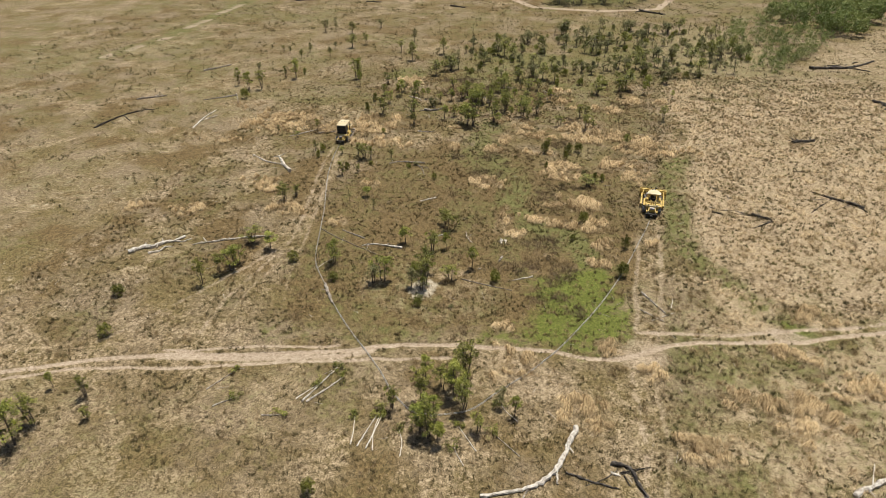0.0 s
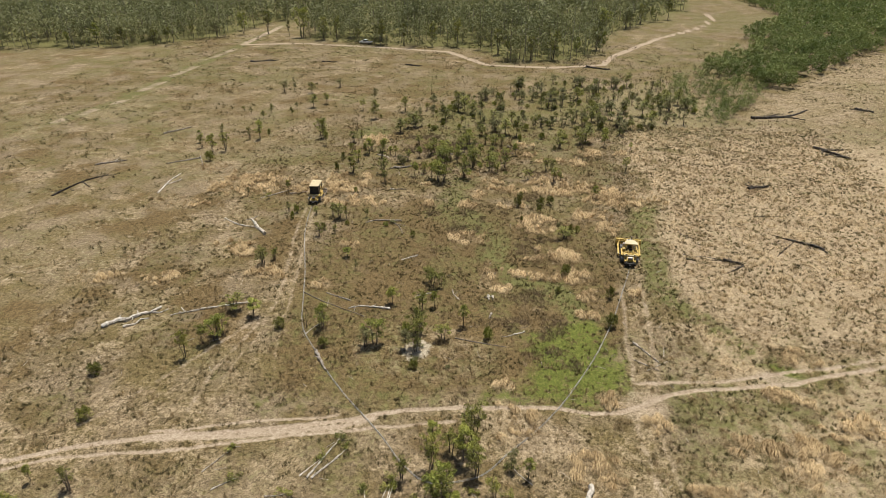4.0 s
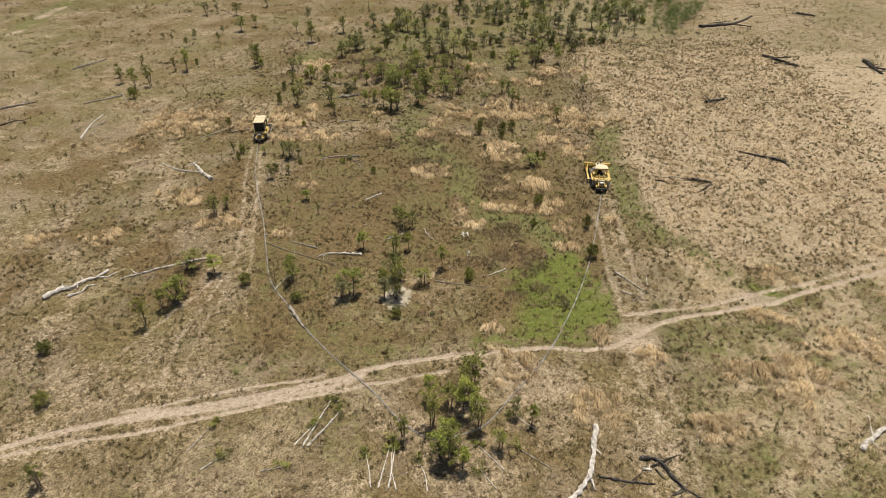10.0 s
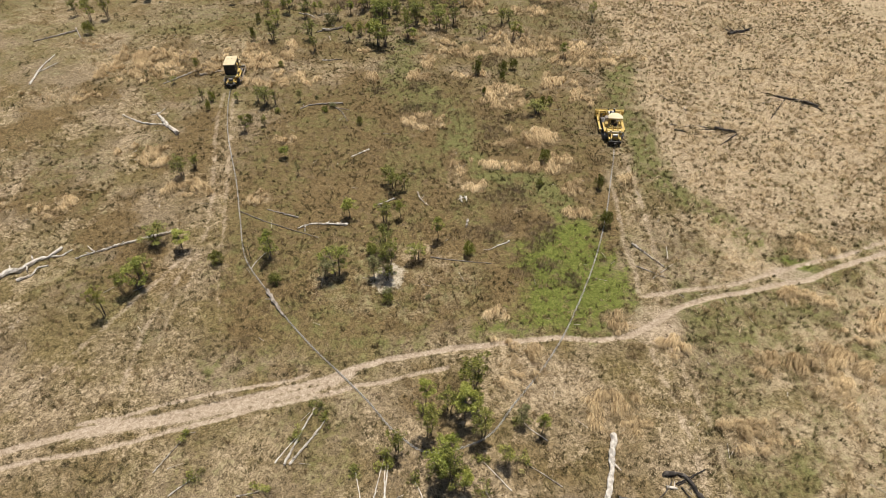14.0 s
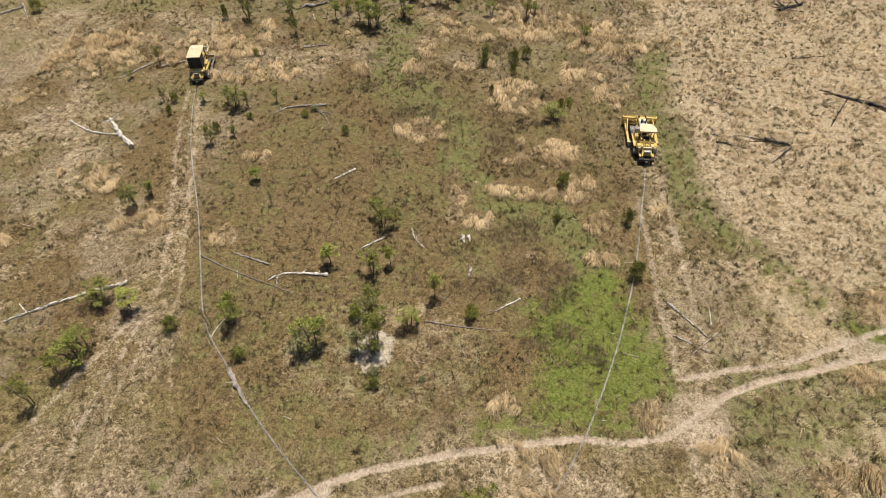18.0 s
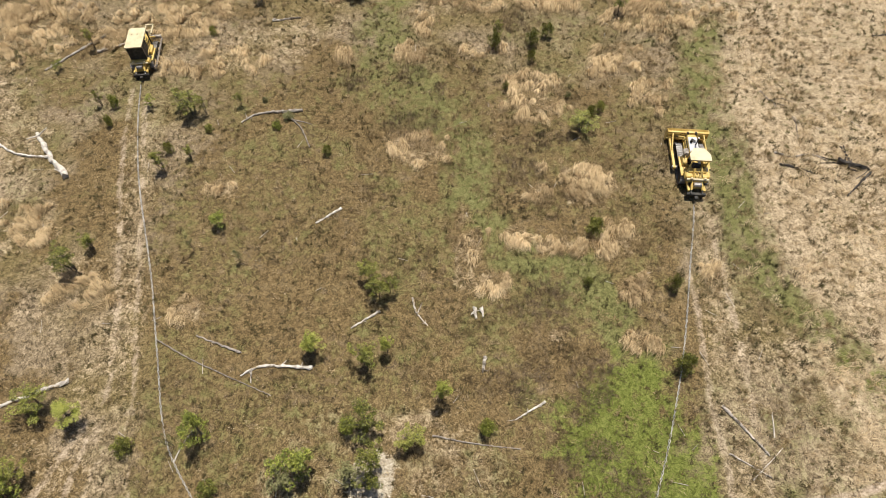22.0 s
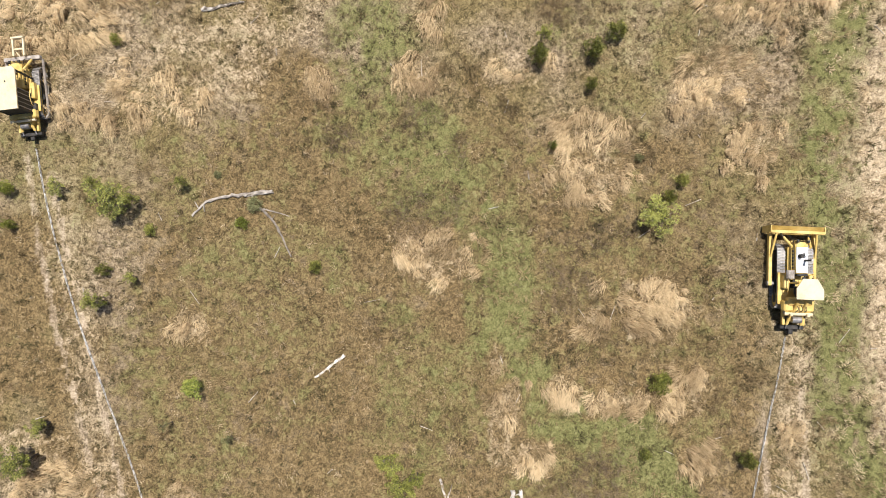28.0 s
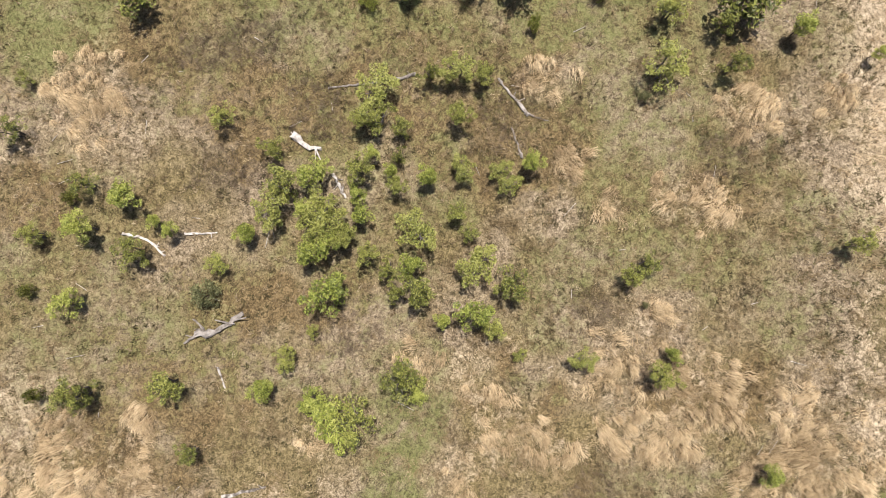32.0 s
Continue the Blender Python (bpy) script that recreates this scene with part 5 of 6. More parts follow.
TIMBER_FAR = [
    ("d", 0.34, [(47.2, 160.1), (56.2, 163.0), (63.3, 170.3)], (0.16, [(56, 163), (60, 161)])),
    ("d", 0.36, [(54.2, 138.5), (59.0, 131.9)], (0.2, [(55.5, 137), (60, 138)])),
    ("d", 0.38, [(73.9, 135.4), (73.6, 128.2)], (0.2, [(73.8, 132), (78, 130)])),
    ("d", 0.36, [(9.4, 216.2), (16.6, 212.2)]),
    ("g", 0.2, [(-88.6, 124.7), (-85.1, 130.7)]),
    ("d", 0.3, [(76.3, 173.8), (79.5, 171.1)]),
    ("p", 0.13, [(-70.3, 92.5), (-71.4, 98.1), (-71.4, 102.1)], (0.08, [(-71, 96.5), (-69.6, 99.5)])),
    ("g", 0.14, [(-72.1, 111.0), (-77.2, 106.7)], (0.1, [(-72.8, 112.0), (-69.4, 106.9)])),
]
TIMBER_NORTH = [
    ("p", 0.22, [(-25.1, 125.5), (-24.1, 124.6), (-23.2, 124.6)]),
    ("p", 0.14, [(-22.4, 122.8), (-21.5, 121.1)]),
    ("g", 0.11, [(-16.5, 129.8), (-18.0, 129.4), (-20.4, 129.1), (-22.7, 128.9)]),
    ("g", 0.13, [(-8.7, 126.7), (-10.8, 129.4)], (0.08, [(-9.0, 126.9), (-7.3, 126.3)])),
    ("g", 0.10, [(-9.2, 123.7), (-9.9, 125.9)]),
    ("g", 0.24, [(-31.9, 111.8), (-30.2, 112.1), (-28.6, 113.2)], (0.14, [(-31.6, 111.9), (-32.6, 111.2)]), (0.12, [(-31.2, 112.0), (-32.0, 112.9)])),
    ("p", 0.11, [(-36.9, 118.8), (-35.2, 118.3), (-34.0, 117.2)]),
    ("p", 0.09, [(-32.6, 118.7), (-30.4, 118.8)]),
    ("p", 0.11, [(-29.9, 100.9), (-27.0, 101.5)]),
    ("p", 0.08, [(-30.3, 109.6), (-29.8, 108.2)]),
    ("p", 0.10, [(8.5, 60.6), (11.0, 57.2)]),
    ("p", 0.05, [(11.6, 58.4), (11.9, 60.2)]),
]
TIMBER_EDGES = [
    ("d", 0.16, [(-87.8, 88.1), (-87.2, 95.0), (-84.7, 99.2)], (0.1, [(-87.0, 95.0), (-84.0, 93.0)])),
    ("g", 0.18, [(-90.7, 103.8), (-86.1, 107.3)], (0.1, [(-88.0, 105.8), (-88.6, 108.6)])),
    ("g", 0.15, [(-46.9, 95.9), (-43.8, 97.4)]),
    ("d", 0.24, [(-104.7, 205.5), (-96.7, 208.7)], (0.14, [(-101, 207), (-99, 211)])),
    ("d", 0.22, [(-80.5, 209.6), (-74.8, 209.9)]),
    ("d", 0.26, [(-50.7, 209.5), (-45.6, 208.0)]),
    ("g", 0.07, [(31.8, 89.5), (34.8, 90.5)]),
    ("g", 0.06, [(-11.8, 58.1), (-8.8, 57.6), (-5.8, 57.3)]),
    ("g", 0.06, [(-32.7, 64.8), (-29.5, 63.2), (-24.9, 61.3), (-23.4, 60.7)]),
    ("p", 0.06, [(8.3, 57.3), (10.8, 55.8)], (0.04, [(9.5, 55.6), (12.2, 57.9)])),
]
for k, (tone, r, line, *limbs) in enumerate(TIMBER + TIMBER_FAR + TIMBER_NORTH + TIMBER_EDGES):
    fallen(k, tone, r, line, *limbs)
fallen(90, "g", 0.2, [(-26.9, 53.0), (-24.8, 50.1)])["label"] = "grey log dragged along by the heavy chain"


def felled(k, foot, tip, r):
    """A sapling pulled down by the chain: a bare pale stem, leaves at the tip."""
    q = np.random.RandomState(700 + k)
    top = tagged(new("felled_sapling"), "freshly felled sapling with a pale bare stem", "tree", "felled saplings")
    part("stem", log_mesh([foot, ((foot[0] + tip[0]) / 2 + q.normal(0, 0.1), (foot[1] + tip[1]) / 2), tip], r, 720 + k, 5, 2), M_PALE, top)
    cs = [np.array([tip[0] + q.normal(0, 0.35), tip[1] + q.normal(0, 0.35), q.uniform(0.1, 0.5)]) for _ in range(9)]
    v, f = leaves(q, cs, [0.25] * 9, 26, 0.085)
    v[:, 2] = np.maximum(v[:, 2], 0.02)
    cr = new("crown", mesh_of("crown", v, f, M_LEAF))
    cr.parent = top


for k, (fx, fy, tx, ty, r) in enumerate((
        (-21.6, 35.7, -20.2, 40.6, 0.09), (-21.2, 35.8, -19.1, 39.6, 0.09), (-22.3, 35.9, -21.0, 38.2, 0.05), (-14.9, 32.2, -14.3, 36.6, 0.06), (-14.1, 32.2, -14.0, 36.1, 0.07), (-15.5, 32.2, -16.3, 35.3, 0.05),
        (-13.5, 32.1, -14.2, 35.9, 0.05), (-29.2, 33.2, -27.7, 34.7, 0.06), (-30.9, 34.9, -29.5, 37.9, 0.05), (-5.1, 34.2, -7.3, 36.6, 0.05), (-1.5, 34.6, -4.1, 36.4, 0.05), (-11.1, 32.1, -12.0, 34.8, 0.05),
        (-5.8, 32.5, -7.0, 34.2, 0.05), (-24.4, 33.3, -22.8, 33.8, 0.06), (-2.2, 38.2, -4.1, 40.0, 0.04), (-29.2, 56.0, -28.2, 58.5, 0.05))):
    felled(k, (fx, fy), (tx, ty), r)


# loose sticks and bark among the grass
sv, sf = [], []
sr = np.random.RandomState(801)
for _ in range(240):
    x, y = sr.uniform(-58, 44), sr.uniform(26, 140)
    a, ln = sr.uniform(0, 6.283), sr.uniform(0.3, 1.3)
    z = float(relief(np.array([x]), np.array([y]))[0])
    stick(sv, sf, (x, y, z + 0.05), (x + math.cos(a) * ln, y + math.sin(a) * ln, z + sr.uniform(0.05, 0.2)), 0.025, 0.012, 4)
tagged(new("sticks", mesh_of("sticks", sv, sf, M_PALE)), "pale dead sticks and bark scattered in the grass", "sticks", kind="stuff")


# ---- the heavy chain ----
def link_mesh():
    """A forged stadium link, 0.3 m long."""
    bm = bmesh.new()
    rings = []
    for k in range(10):
        t = 6.2832 * k / 10
        c = Vector((0.062 * math.sin(t), 0.09 * math.cos(t) + (0.045 if math.cos(t) > 0 else -0.045), 0))
        out = Vector((math.sin(t), math.cos(t), 0))
        rings.append([bm.verts.new(c + out * 0.026 * math.cos(a) + Vector((0, 0, 0.026)) * math.sin(a)) for a in (0.5, 2.6, 4.7)])
    for a, b in zip(rings, rings[1:] + rings[:1]):
        for k in range(3):
            bm.faces.new((a[k], a[(k + 1) % 3], b[(k + 1) % 3], b[k]))
    me = bpy.data.meshes.new("chain_link")
    bm.to_mesh(me)
    bm.free()
    me.materials.append(M_LINK)
    return me


def chain_pose(p, q, k):
    d = (q - p).normalized()
    m = d.to_track_quat("Y", "Z").to_matrix().to_4x4()
    return Matrix.Translation(p) @ m @ pose(0, 0, 0, 0, 18 if k % 2 else 88)


chain = tagged(new("drag_chain"), "long heavy steel chain dragged between the two bulldozers", "chain")
LINK = link_mesh()
run = bend(CHAIN, 0.225)
slack = [(Vector((x, y, float(relief(np.array([x]), np.array([y]))[0]) + 0.055))) for x, y in run]
rest_v, rest_f = [], []
lv = [v.co.copy() for v in LINK.vertices]
lf = [tuple(p.vertices) for p in LINK.polygons]
for k in range(len(slack) - 1):
    m = chain_pose(slack[k], slack[k + 1], k)
    if slack[k].y > 62:
        ob = new("link", LINK)
        ob.parent = chain
        ob.matrix_local = m
    else:
        b = len(rest_v)
        rest_v += [m @ v for v in lv]
        rest_f += [tuple(b + i for i in f) for f in lf]
rest = new("chain_rest", mesh_of("chain_rest", [tuple(v) for v in rest_v], rest_f, M_LINK))
tagged(rest, "", kind="stuff").parent = chain


# ---- bulldozers: local y is forward ----
def box(bm, x0, x1, y0, y1, z0, z1, bevel=0.02, tx=1.0, ty=1.0):
    """A bevelled block; tx, ty: how far its top narrows."""
    cx, cy = (x0 + x1) / 2, (y0 + y1) / 2
    vs = []
    for z, sx, sy in ((z0, 1, 1), (z1, tx, ty)):
        for x, y in ((x0, y0), (x1, y0), (x1, y1), (x0, y1)):
            vs.append(bm.verts.new((cx + (x - cx) * sx, cy + (y - cy) * sy, z)))
    fs = [bm.faces.new([vs[i] for i in f]) for f in ((3, 2, 1, 0), (4, 5, 6, 7), (0, 1, 5, 4), (1, 2, 6, 5), (2, 3, 7, 6), (3, 0, 4, 7))]
    if bevel:
        es = list({e for f in fs for e in f.edges})
        bmesh.ops.bevel(bm, geom=es, offset=bevel, segments=1, affect="EDGES")
    return bm


def tube(bm, a, b, r, sides=10, r2=None):
    a, b = Vector(a), Vector(b)
    d = (b - a).normalized()
    u = d.orthogonal().normalized()
    w = d.cross(u)
    rows = [[bm.verts.new(p + q * (u * math.cos(6.2832 * k / sides) + w * math.sin(6.2832 * k / sides))) for k in range(sides)] for p, q in ((a, r), (b, r if r2 is None else r2))]
    for k in range(sides):
        bm.faces.new((rows[0][k], rows[0][(k + 1) % sides], rows[1][(k + 1) % sides], rows[1][k]))
    bm.faces.new(rows[0][::-1])
    bm.faces.new(rows[1])
    return bm


def plate(bm, ring, z0, z1):
    """A flat plate from a ring of plan points."""
    lo = [bm.verts.new((x, y, z0)) for x, y in ring]
    hi = [bm.verts.new((x, y, z1)) for x, y in ring]
    bm.faces.new(lo[::-1])
    bm.faces.new(hi)
    for k in range(len(ring)):
        j = (k + 1) % len(ring)
        bm.faces.new((lo[k], lo[j], hi[j], hi[k]))
    return bm


def one(name, mat, parent, kind, *args, label="", **kw):
    bm = bmesh.new()
    kind(bm, *args, **kw)
    bm.normal_update()
    return part(name, bm, mat, parent, label)


SHOE = None


def track(parent, x, half, front, back, high):
    """A crawler track: frame, sprocket, idler, rollers, and its shoes round a loop."""
    global SHOE
    tr = one("track", M_BLACK, parent, box, x - half * 0.55, x + half * 0.55, back + 0.35, front - 0.35, 0.28, 0.62, label="steel crawler track")
    r = high / 2
    one("idler", M_STEEL, tr, tube, (x - half * 0.4, front - r, r), (x + half * 0.4, front - r, r), r - 0.09, 18)
    one("sprocket", M_YELLOW, tr, tube, (x - half * 0.45, back + r, r), (x + half * 0.45, back + r, r), r - 0.1, 16)
    for k in range(6):
        y = back + r + 0.25 + k * (front - back - 2 * r - 0.5) / 5
        one("roller", M_STEEL, tr, tube, (x - half * 0.4, y, 0.19), (x + half * 0.4, y, 0.19), 0.13, 12)
    for y in (back + r + 0.9, front - r - 0.9):
        one("carrier_roller", M_STEEL, tr, tube, (x - half * 0.35, y, high - 0.2), (x + half * 0.35, y, high - 0.2), 0.09, 10)
    if SHOE is None:
        bm = bmesh.new()
        box(bm, -0.29, 0.29, -0.085, 0.085, -0.02, 0.015, 0)
        box(bm, -0.29, 0.29, -0.018, 0.012, 0.015, 0.065, 0)
        SHOE = bpy.data.meshes.new("shoe")
        bm.to_mesh(SHOE)
        bm.free()
        SHOE.materials.append(M_STEEL)
    flat = front - back - 2 * r
    total = 2 * flat + 2 * math.pi * r
    n = int(total / 0.19)
    for k in range(n):
        s = total * k / n
        if s < flat:
            m = pose(x, back + r + s, high - 0.03)
        elif s < flat + math.pi * r:
            a = (s - flat) / r
            m = pose(x, front - r + math.sin(a) * (r - 0.03), r + math.cos(a) * (r - 0.03), -math.degrees(a))
        elif s < 2 * flat + math.pi * r:
            m = pose(x, front - r - (s - flat - math.pi * r), 0.03, 180)
        else:
            a = (s - 2 * flat - math.pi * r) / r
            m = pose(x, back + r - math.sin(a) * (r - 0.03), r - math.cos(a) * (r - 0.03), 180 - math.degrees(a))
        ob = new("shoe", SHOE)
        ob.parent = tr
        ob.matrix_local = m
    one("track_guard", M_YELLOW, tr, box, x - half * 0.3, x + half * 0.3, back + 0.8, front - 0.8, 0.62, 0.72)
    return tr


def blade(bm, w, y, z0, z1, lean):
    """A curved dozer blade, ribbed behind."""
    steps = 7
    rows = []
    for k in range(steps):
        f = k / (steps - 1)
        c = 0.28 * (4 * (f - 0.5) ** 2) * lean
        rows.append((y + c, z0 + (z1 - z0) * f))
    for off, flip in ((0.0, False), (-0.07, True)):
        grid = [[bm.verts.new((x, yy + off, zz)) for x in (-w / 2, -w / 6, w / 6, w / 2)] for yy, zz in rows]
        for a, b in zip(grid, grid[1:]):
            for i in range(3):
                f = (a[i], a[i + 1], b[i + 1], b[i])
                bm.faces.new(f[::-1] if not flip else f)
    for x in (-w / 2, w / 2):
        box(bm, x - 0.03, x + 0.03, y - 0.1, y + 0.3, z0, z1, 0)
    box(bm, -w / 2, w / 2, y - 0.16, y + 0.02, z1 - 0.12, z1 + 0.02, 0.01)
    box(bm, -w / 2, w / 2, y - 0.2, y - 0.05, z0 + 0.3, z0 + 0.45, 0.01)
    return bm


def winch(top, y, drum=0.2):
    one("winch_housing", M_YELLOW, top, box, -0.62, 0.62, y - 0.75, y, 0.55, 1.25, 0.05, tx=0.9)
    w = one("winch", M_YELLOW, top, box, -0.45, 0.45, y - 0.95, y - 0.7, 0.75, 1.15, 0.04)
    one("drum", M_STEEL, w, tube, (-0.34, y - 0.85, 1.25), (0.34, y - 0.85, 1.25), drum, 14)
    one("rear_tank", M_YELLOW, top, box, -1.15, 1.15, y - 0.35, y + 0.3, 1.2, 1.62, 0.08, tx=0.92, label="wide yellow rear tank")
    one("light_bar", M_CREAM, top, tube, (-1.0, y - 0.5, 1.5), (1.0, y - 0.5, 1.5), 0.09, 10, label="pale rear crossbar")
    for s in (-1, 1):
        one("lamp", M_CREAM, top, tube, (s * 0.6, y - 0.62, 1.68), (s * 0.6, y - 0.48, 1.68), 0.12, 12)
        one("cylinder", M_YELLOW, w, tube, (s * 0.42, y - 0.2, 1.5), (s * 0.5, y - 1.15, 0.95), 0.1, 12, label="yellow hydraulic cylinder")
        one("rod", M_STEEL, w, tube, (s * 0.5, y - 1.15, 0.95), (s * 0.52, y - 1.4, 0.8), 0.05, 8)
        one("bracket", M_YELLOW, w, box, s * 0.72 - 0.1, s * 0.72 + 0.1, y - 1.2, y - 0.1, 0.7, 0.95, 0.03)
    bar = one("drawbar", M_BLACK, top, box, -0.85, 0.85, y - 1.45, y - 1.2, 0.42, 0.72, 0.03, label="black rear drawbar beam")
    one("hitch", M_BLACK, bar, box, -0.16, 0.16, y - 1.75, y - 1.3, 0.4, 0.6, 0.03)
    for s in (-0.6, 0.6):
        one("shank", M_BLACK, bar, box, s - 0.07, s + 0.07, y - 1.45, y - 1.2, 0.05, 0.5, 0.02)


def hose(bm, pts, r=0.025, sides=6):
    """A bent hose or rail through points."""
    p = bend(pts, 0.12)
    for a, b in zip(p, p[1:]):
        tube(bm, a, b, r, sides)
    return bm


def fittings(top, front, roof):
    """Rails, hoses, lamps, steps and guards that both machines carry."""
    for s in (-1, 1):
        one("grab_rail", M_YELLOW, top, hose, [(s * 0.95, 0.1, 1.2), (s * 0.95, 0.1, 1.75), (s * 0.95, -0.5, 1.9), (s * 0.95, -1.1, 1.7), (s * 0.95, -1.1, 1.2)])
        one("hose", M_BLACK, top, hose, [(s * 0.45, front - 0.2, 1.5), (s * 0.62, front + 0.2, 1.75), (s * 0.8, front + 0.45, 1.2)], label="black hydraulic hose")
        one("step", M_BLACK, top, box, s * 1.22, s * 1.36, -0.5, -0.1, 0.72, 0.76, 0.01)
        lamp = one("headlamp", M_BLACK, top, tube, (s * 0.38, front - 0.05, 1.98), (s * 0.38, front + 0.1, 1.98), 0.1, 12)
        one("lens", M_HOOD, lamp, tube, (s * 0.38, front + 0.1, 1.98), (s * 0.38, front + 0.115, 1.98), 0.085, 12)
        one("footplate", M_BLACK, top, box, s * 0.62 - 0.2, s * 0.62 + 0.2, -0.6, 0.0, 1.24, 1.27, 0.01)
        one("side_panel", M_YELLOW, top, box, s * 0.5, s * 0.54, 0.2, 1.7, 1.15, 1.5, 0.015)
    guard = one("radiator_guard", M_YELLOW, top, box, -0.55, 0.55, front + 0.02, front + 0.1, 0.7, 1.1, 0.02)
    for k in range(5):
        one("bar", M_YELLOW, guard, box, -0.44 + k * 0.2, -0.38 + k * 0.2, front + 0.06, front + 0.11, 1.1, 1.8, 0.01)
    one("tool_box", M_BLACK, top, box, 0.72, 1.12, -1.45, -0.95, 1.24, 1.5, 0.03)
    one("fuel_tank", M_YELLOW, top, box, -0.85, 0.85, -1.72, -1.3, 1.2, 1.8, 0.07)
    one("control_panel", M_BLACK, top, box, -0.55, -0.38, -0.7, -0.2, 1.3, 1.75, 0.02)
    for k in range(3):
        one("lever", M_STEEL, top, tube, (-0.46, -0.6 + 0.15 * k, 1.75), (-0.44, -0.62 + 0.15 * k, 2.05), 0.018, 6)
    one("precleaner", M_HOOD, top, tube, (0.12, front - 0.75, 1.86), (0.12, front - 0.75, 2.2), 0.13, 14, label="pale round air precleaner")


def body(top, front):
    one("hull", M_YELLOW, top, box, -0.62, 0.62, -1.75, front - 0.3, 0.45, 1.15, 0.05)
    hood = one("hood", M_YELLOW, top, box, -0.5, 0.5, 0.15, front, 1.1, 1.85, 0.07, tx=0.9, label="yellow engine hood")
    for s in (-1, 1):
        for k in range(6):
            one("louvre", M_BLACK, hood, box, s * 0.475, s * 0.5 + s * 0.012, 0.45 + 0.2 * k, 0.56 + 0.2 * k, 1.25, 1.65, 0)
    one("grille", M_BLACK, hood, box, -0.36, 0.36, front - 0.02, front + 0.03, 1.15, 1.75, 0.01)
    return hood


def dozer_open(m):
    """The wide-bladed machine with a small canopy."""
    top = tagged(new("bulldozer"), "old yellow bulldozer with cream canopy roof and wide front blade", "bulldozer", "bulldozers dragging the chain")
    for s in (-1, 1):
        track(top, s * 1.02, 0.30, 1.95, -1.95, 1.05)
    hood = body(top, 2.05)
    one("hood_cover", M_HOOD, hood, box, -0.44, 0.44, 0.2, 1.75, 1.84, 1.90, 0.02, tx=0.92, label="faded grey-white hood cover")
    st = one("exhaust", M_BLACK, hood, tube, (0.18, 0.95, 1.88), (0.18, 0.95, 2.75), 0.06, 10)
    one("exhaust_cap", M_STEEL, st, tube, (0.18, 0.95, 2.75), (0.18, 0.95, 2.82), 0.08, 10)
    one("air_cleaner", M_BLACK, hood, tube, (-0.2, 1.2, 1.88), (-0.2, 1.2, 2.25), 0.12, 12)
    b = one("blade", M_YELLOW, top, blade, 3.9, 2.75, 0.12, 1.35, 1.0, label="wide curved yellow blade with a worn edge")
    one("cutting_edge", M_STEEL, b, box, -1.95, 1.95, 2.98, 3.06, 0.04, 0.26, 0.01)
    for s in (-1, 1):
        arm = one("push_arm", M_YELLOW, top, box, s * 1.62 - 0.13, s * 1.62 + 0.13, -0.6, 2.7, 0.42, 0.72, 0.03, label="heavy yellow push arm")
        one("trunnion", M_STEEL, arm, tube, (s * 1.3, -0.45, 0.57), (s * 1.8, -0.45, 0.57), 0.14, 12)
        one("brace", M_YELLOW, arm, tube, (s * 1.62, 1.2, 0.72), (s * 1.45, 2.65, 1.2), 0.08, 10)
        ram = one("lift_ram", M_YELLOW, top, tube, (s * 0.66, 1.75, 1.75), (s * 0.9, 2.35, 1.1), 0.09, 12)
        one("rod", M_STEEL, ram, tube, (s * 0.9, 2.35, 1.1), (s * 1.05, 2.68, 0.8), 0.05, 10)
        one("fender", M_YELLOW, top, box, s * 1.0 - 0.33, s * 1.0 + 0.33, -1.7, 0.2, 1.12, 1.2, 0.02)
        tank = one("tank", M_YELLOW, top, box, s * 0.9 - 0.22, s * 0.9 + 0.22, -0.75, 0.1, 1.2, 1.65, 0.06)
        one("cap", M_BLACK, tank, tube, (s * 0.9, -0.1, 1.65), (s * 0.9, -0.1, 1.7), 0.06, 10)
    one("tank_drum", M_GREY, top, tube, (-0.85, -0.15, 1.9), (-0.85, 0.35, 1.9), 0.27, 16, label="dull tan drum beside the hood")
    seat = one("seat", M_SEAT, top, box, -0.3, 0.3, -1.1, -0.6, 1.35, 1.6, 0.05)
    one("backrest", M_SEAT, seat, box, -0.3, 0.3, -1.25, -1.08, 1.5, 2.1, 0.05)
    one("dash", M_BLACK, top, box, -0.4, 0.4, 0.02, 0.16, 1.2, 1.95, 0.03)
    one("lever", M_STEEL, top, tube, (0.2, -0.15, 1.4), (0.22, -0.25, 2.0), 0.02, 6)
    for x in (-0.72, 0.72):
        for y in (-1.3, -0.4):
            one("canopy_post", M_YELLOW, top, tube, (x, y, 1.15), (x * 0.95, y, 2.8), 0.055, 8)
    roof = one("canopy_roof", M_CREAM, top, plate, [(-0.95, -1.35), (0.95, -1.35), (0.95, -0.75), (0.5, -0.15), (-0.5, -0.15), (-0.95, -0.75)], 2.8, 2.89, label="cream painted canopy roof")
    one("roof_rim", M_YELLOW, roof, box, -0.9, 0.9, -1.32, -1.26, 2.68, 2.8, 0.01)
    one("rear_housing", M_YELLOW, top, box, -0.6, 0.6, -2.05, -1.72, 0.7, 1.55, 0.06)
    for s in (-1, 1):
        pipe = one("rear_cylinder", M_YELLOW, top, tube, (s * 0.34, -1.5, 2.0), (s * 0.34, -2.1, 1.5), 0.1, 12)
        one("gland", M_STEEL, pipe, tube, (s * 0.34, -2.1, 1.5), (s * 0.34, -2.3, 1.33), 0.06, 10)
        boss = one("rear_boss", M_YELLOW, top, tube, (s * 0.62, -2.2, 1.3), (s * 0.9, -2.2, 1.3), 0.19, 14)
        one("pin", M_STEEL, boss, tube, (s * 0.9, -2.2, 1.3), (s * 0.94, -2.2, 1.3), 0.08, 10)
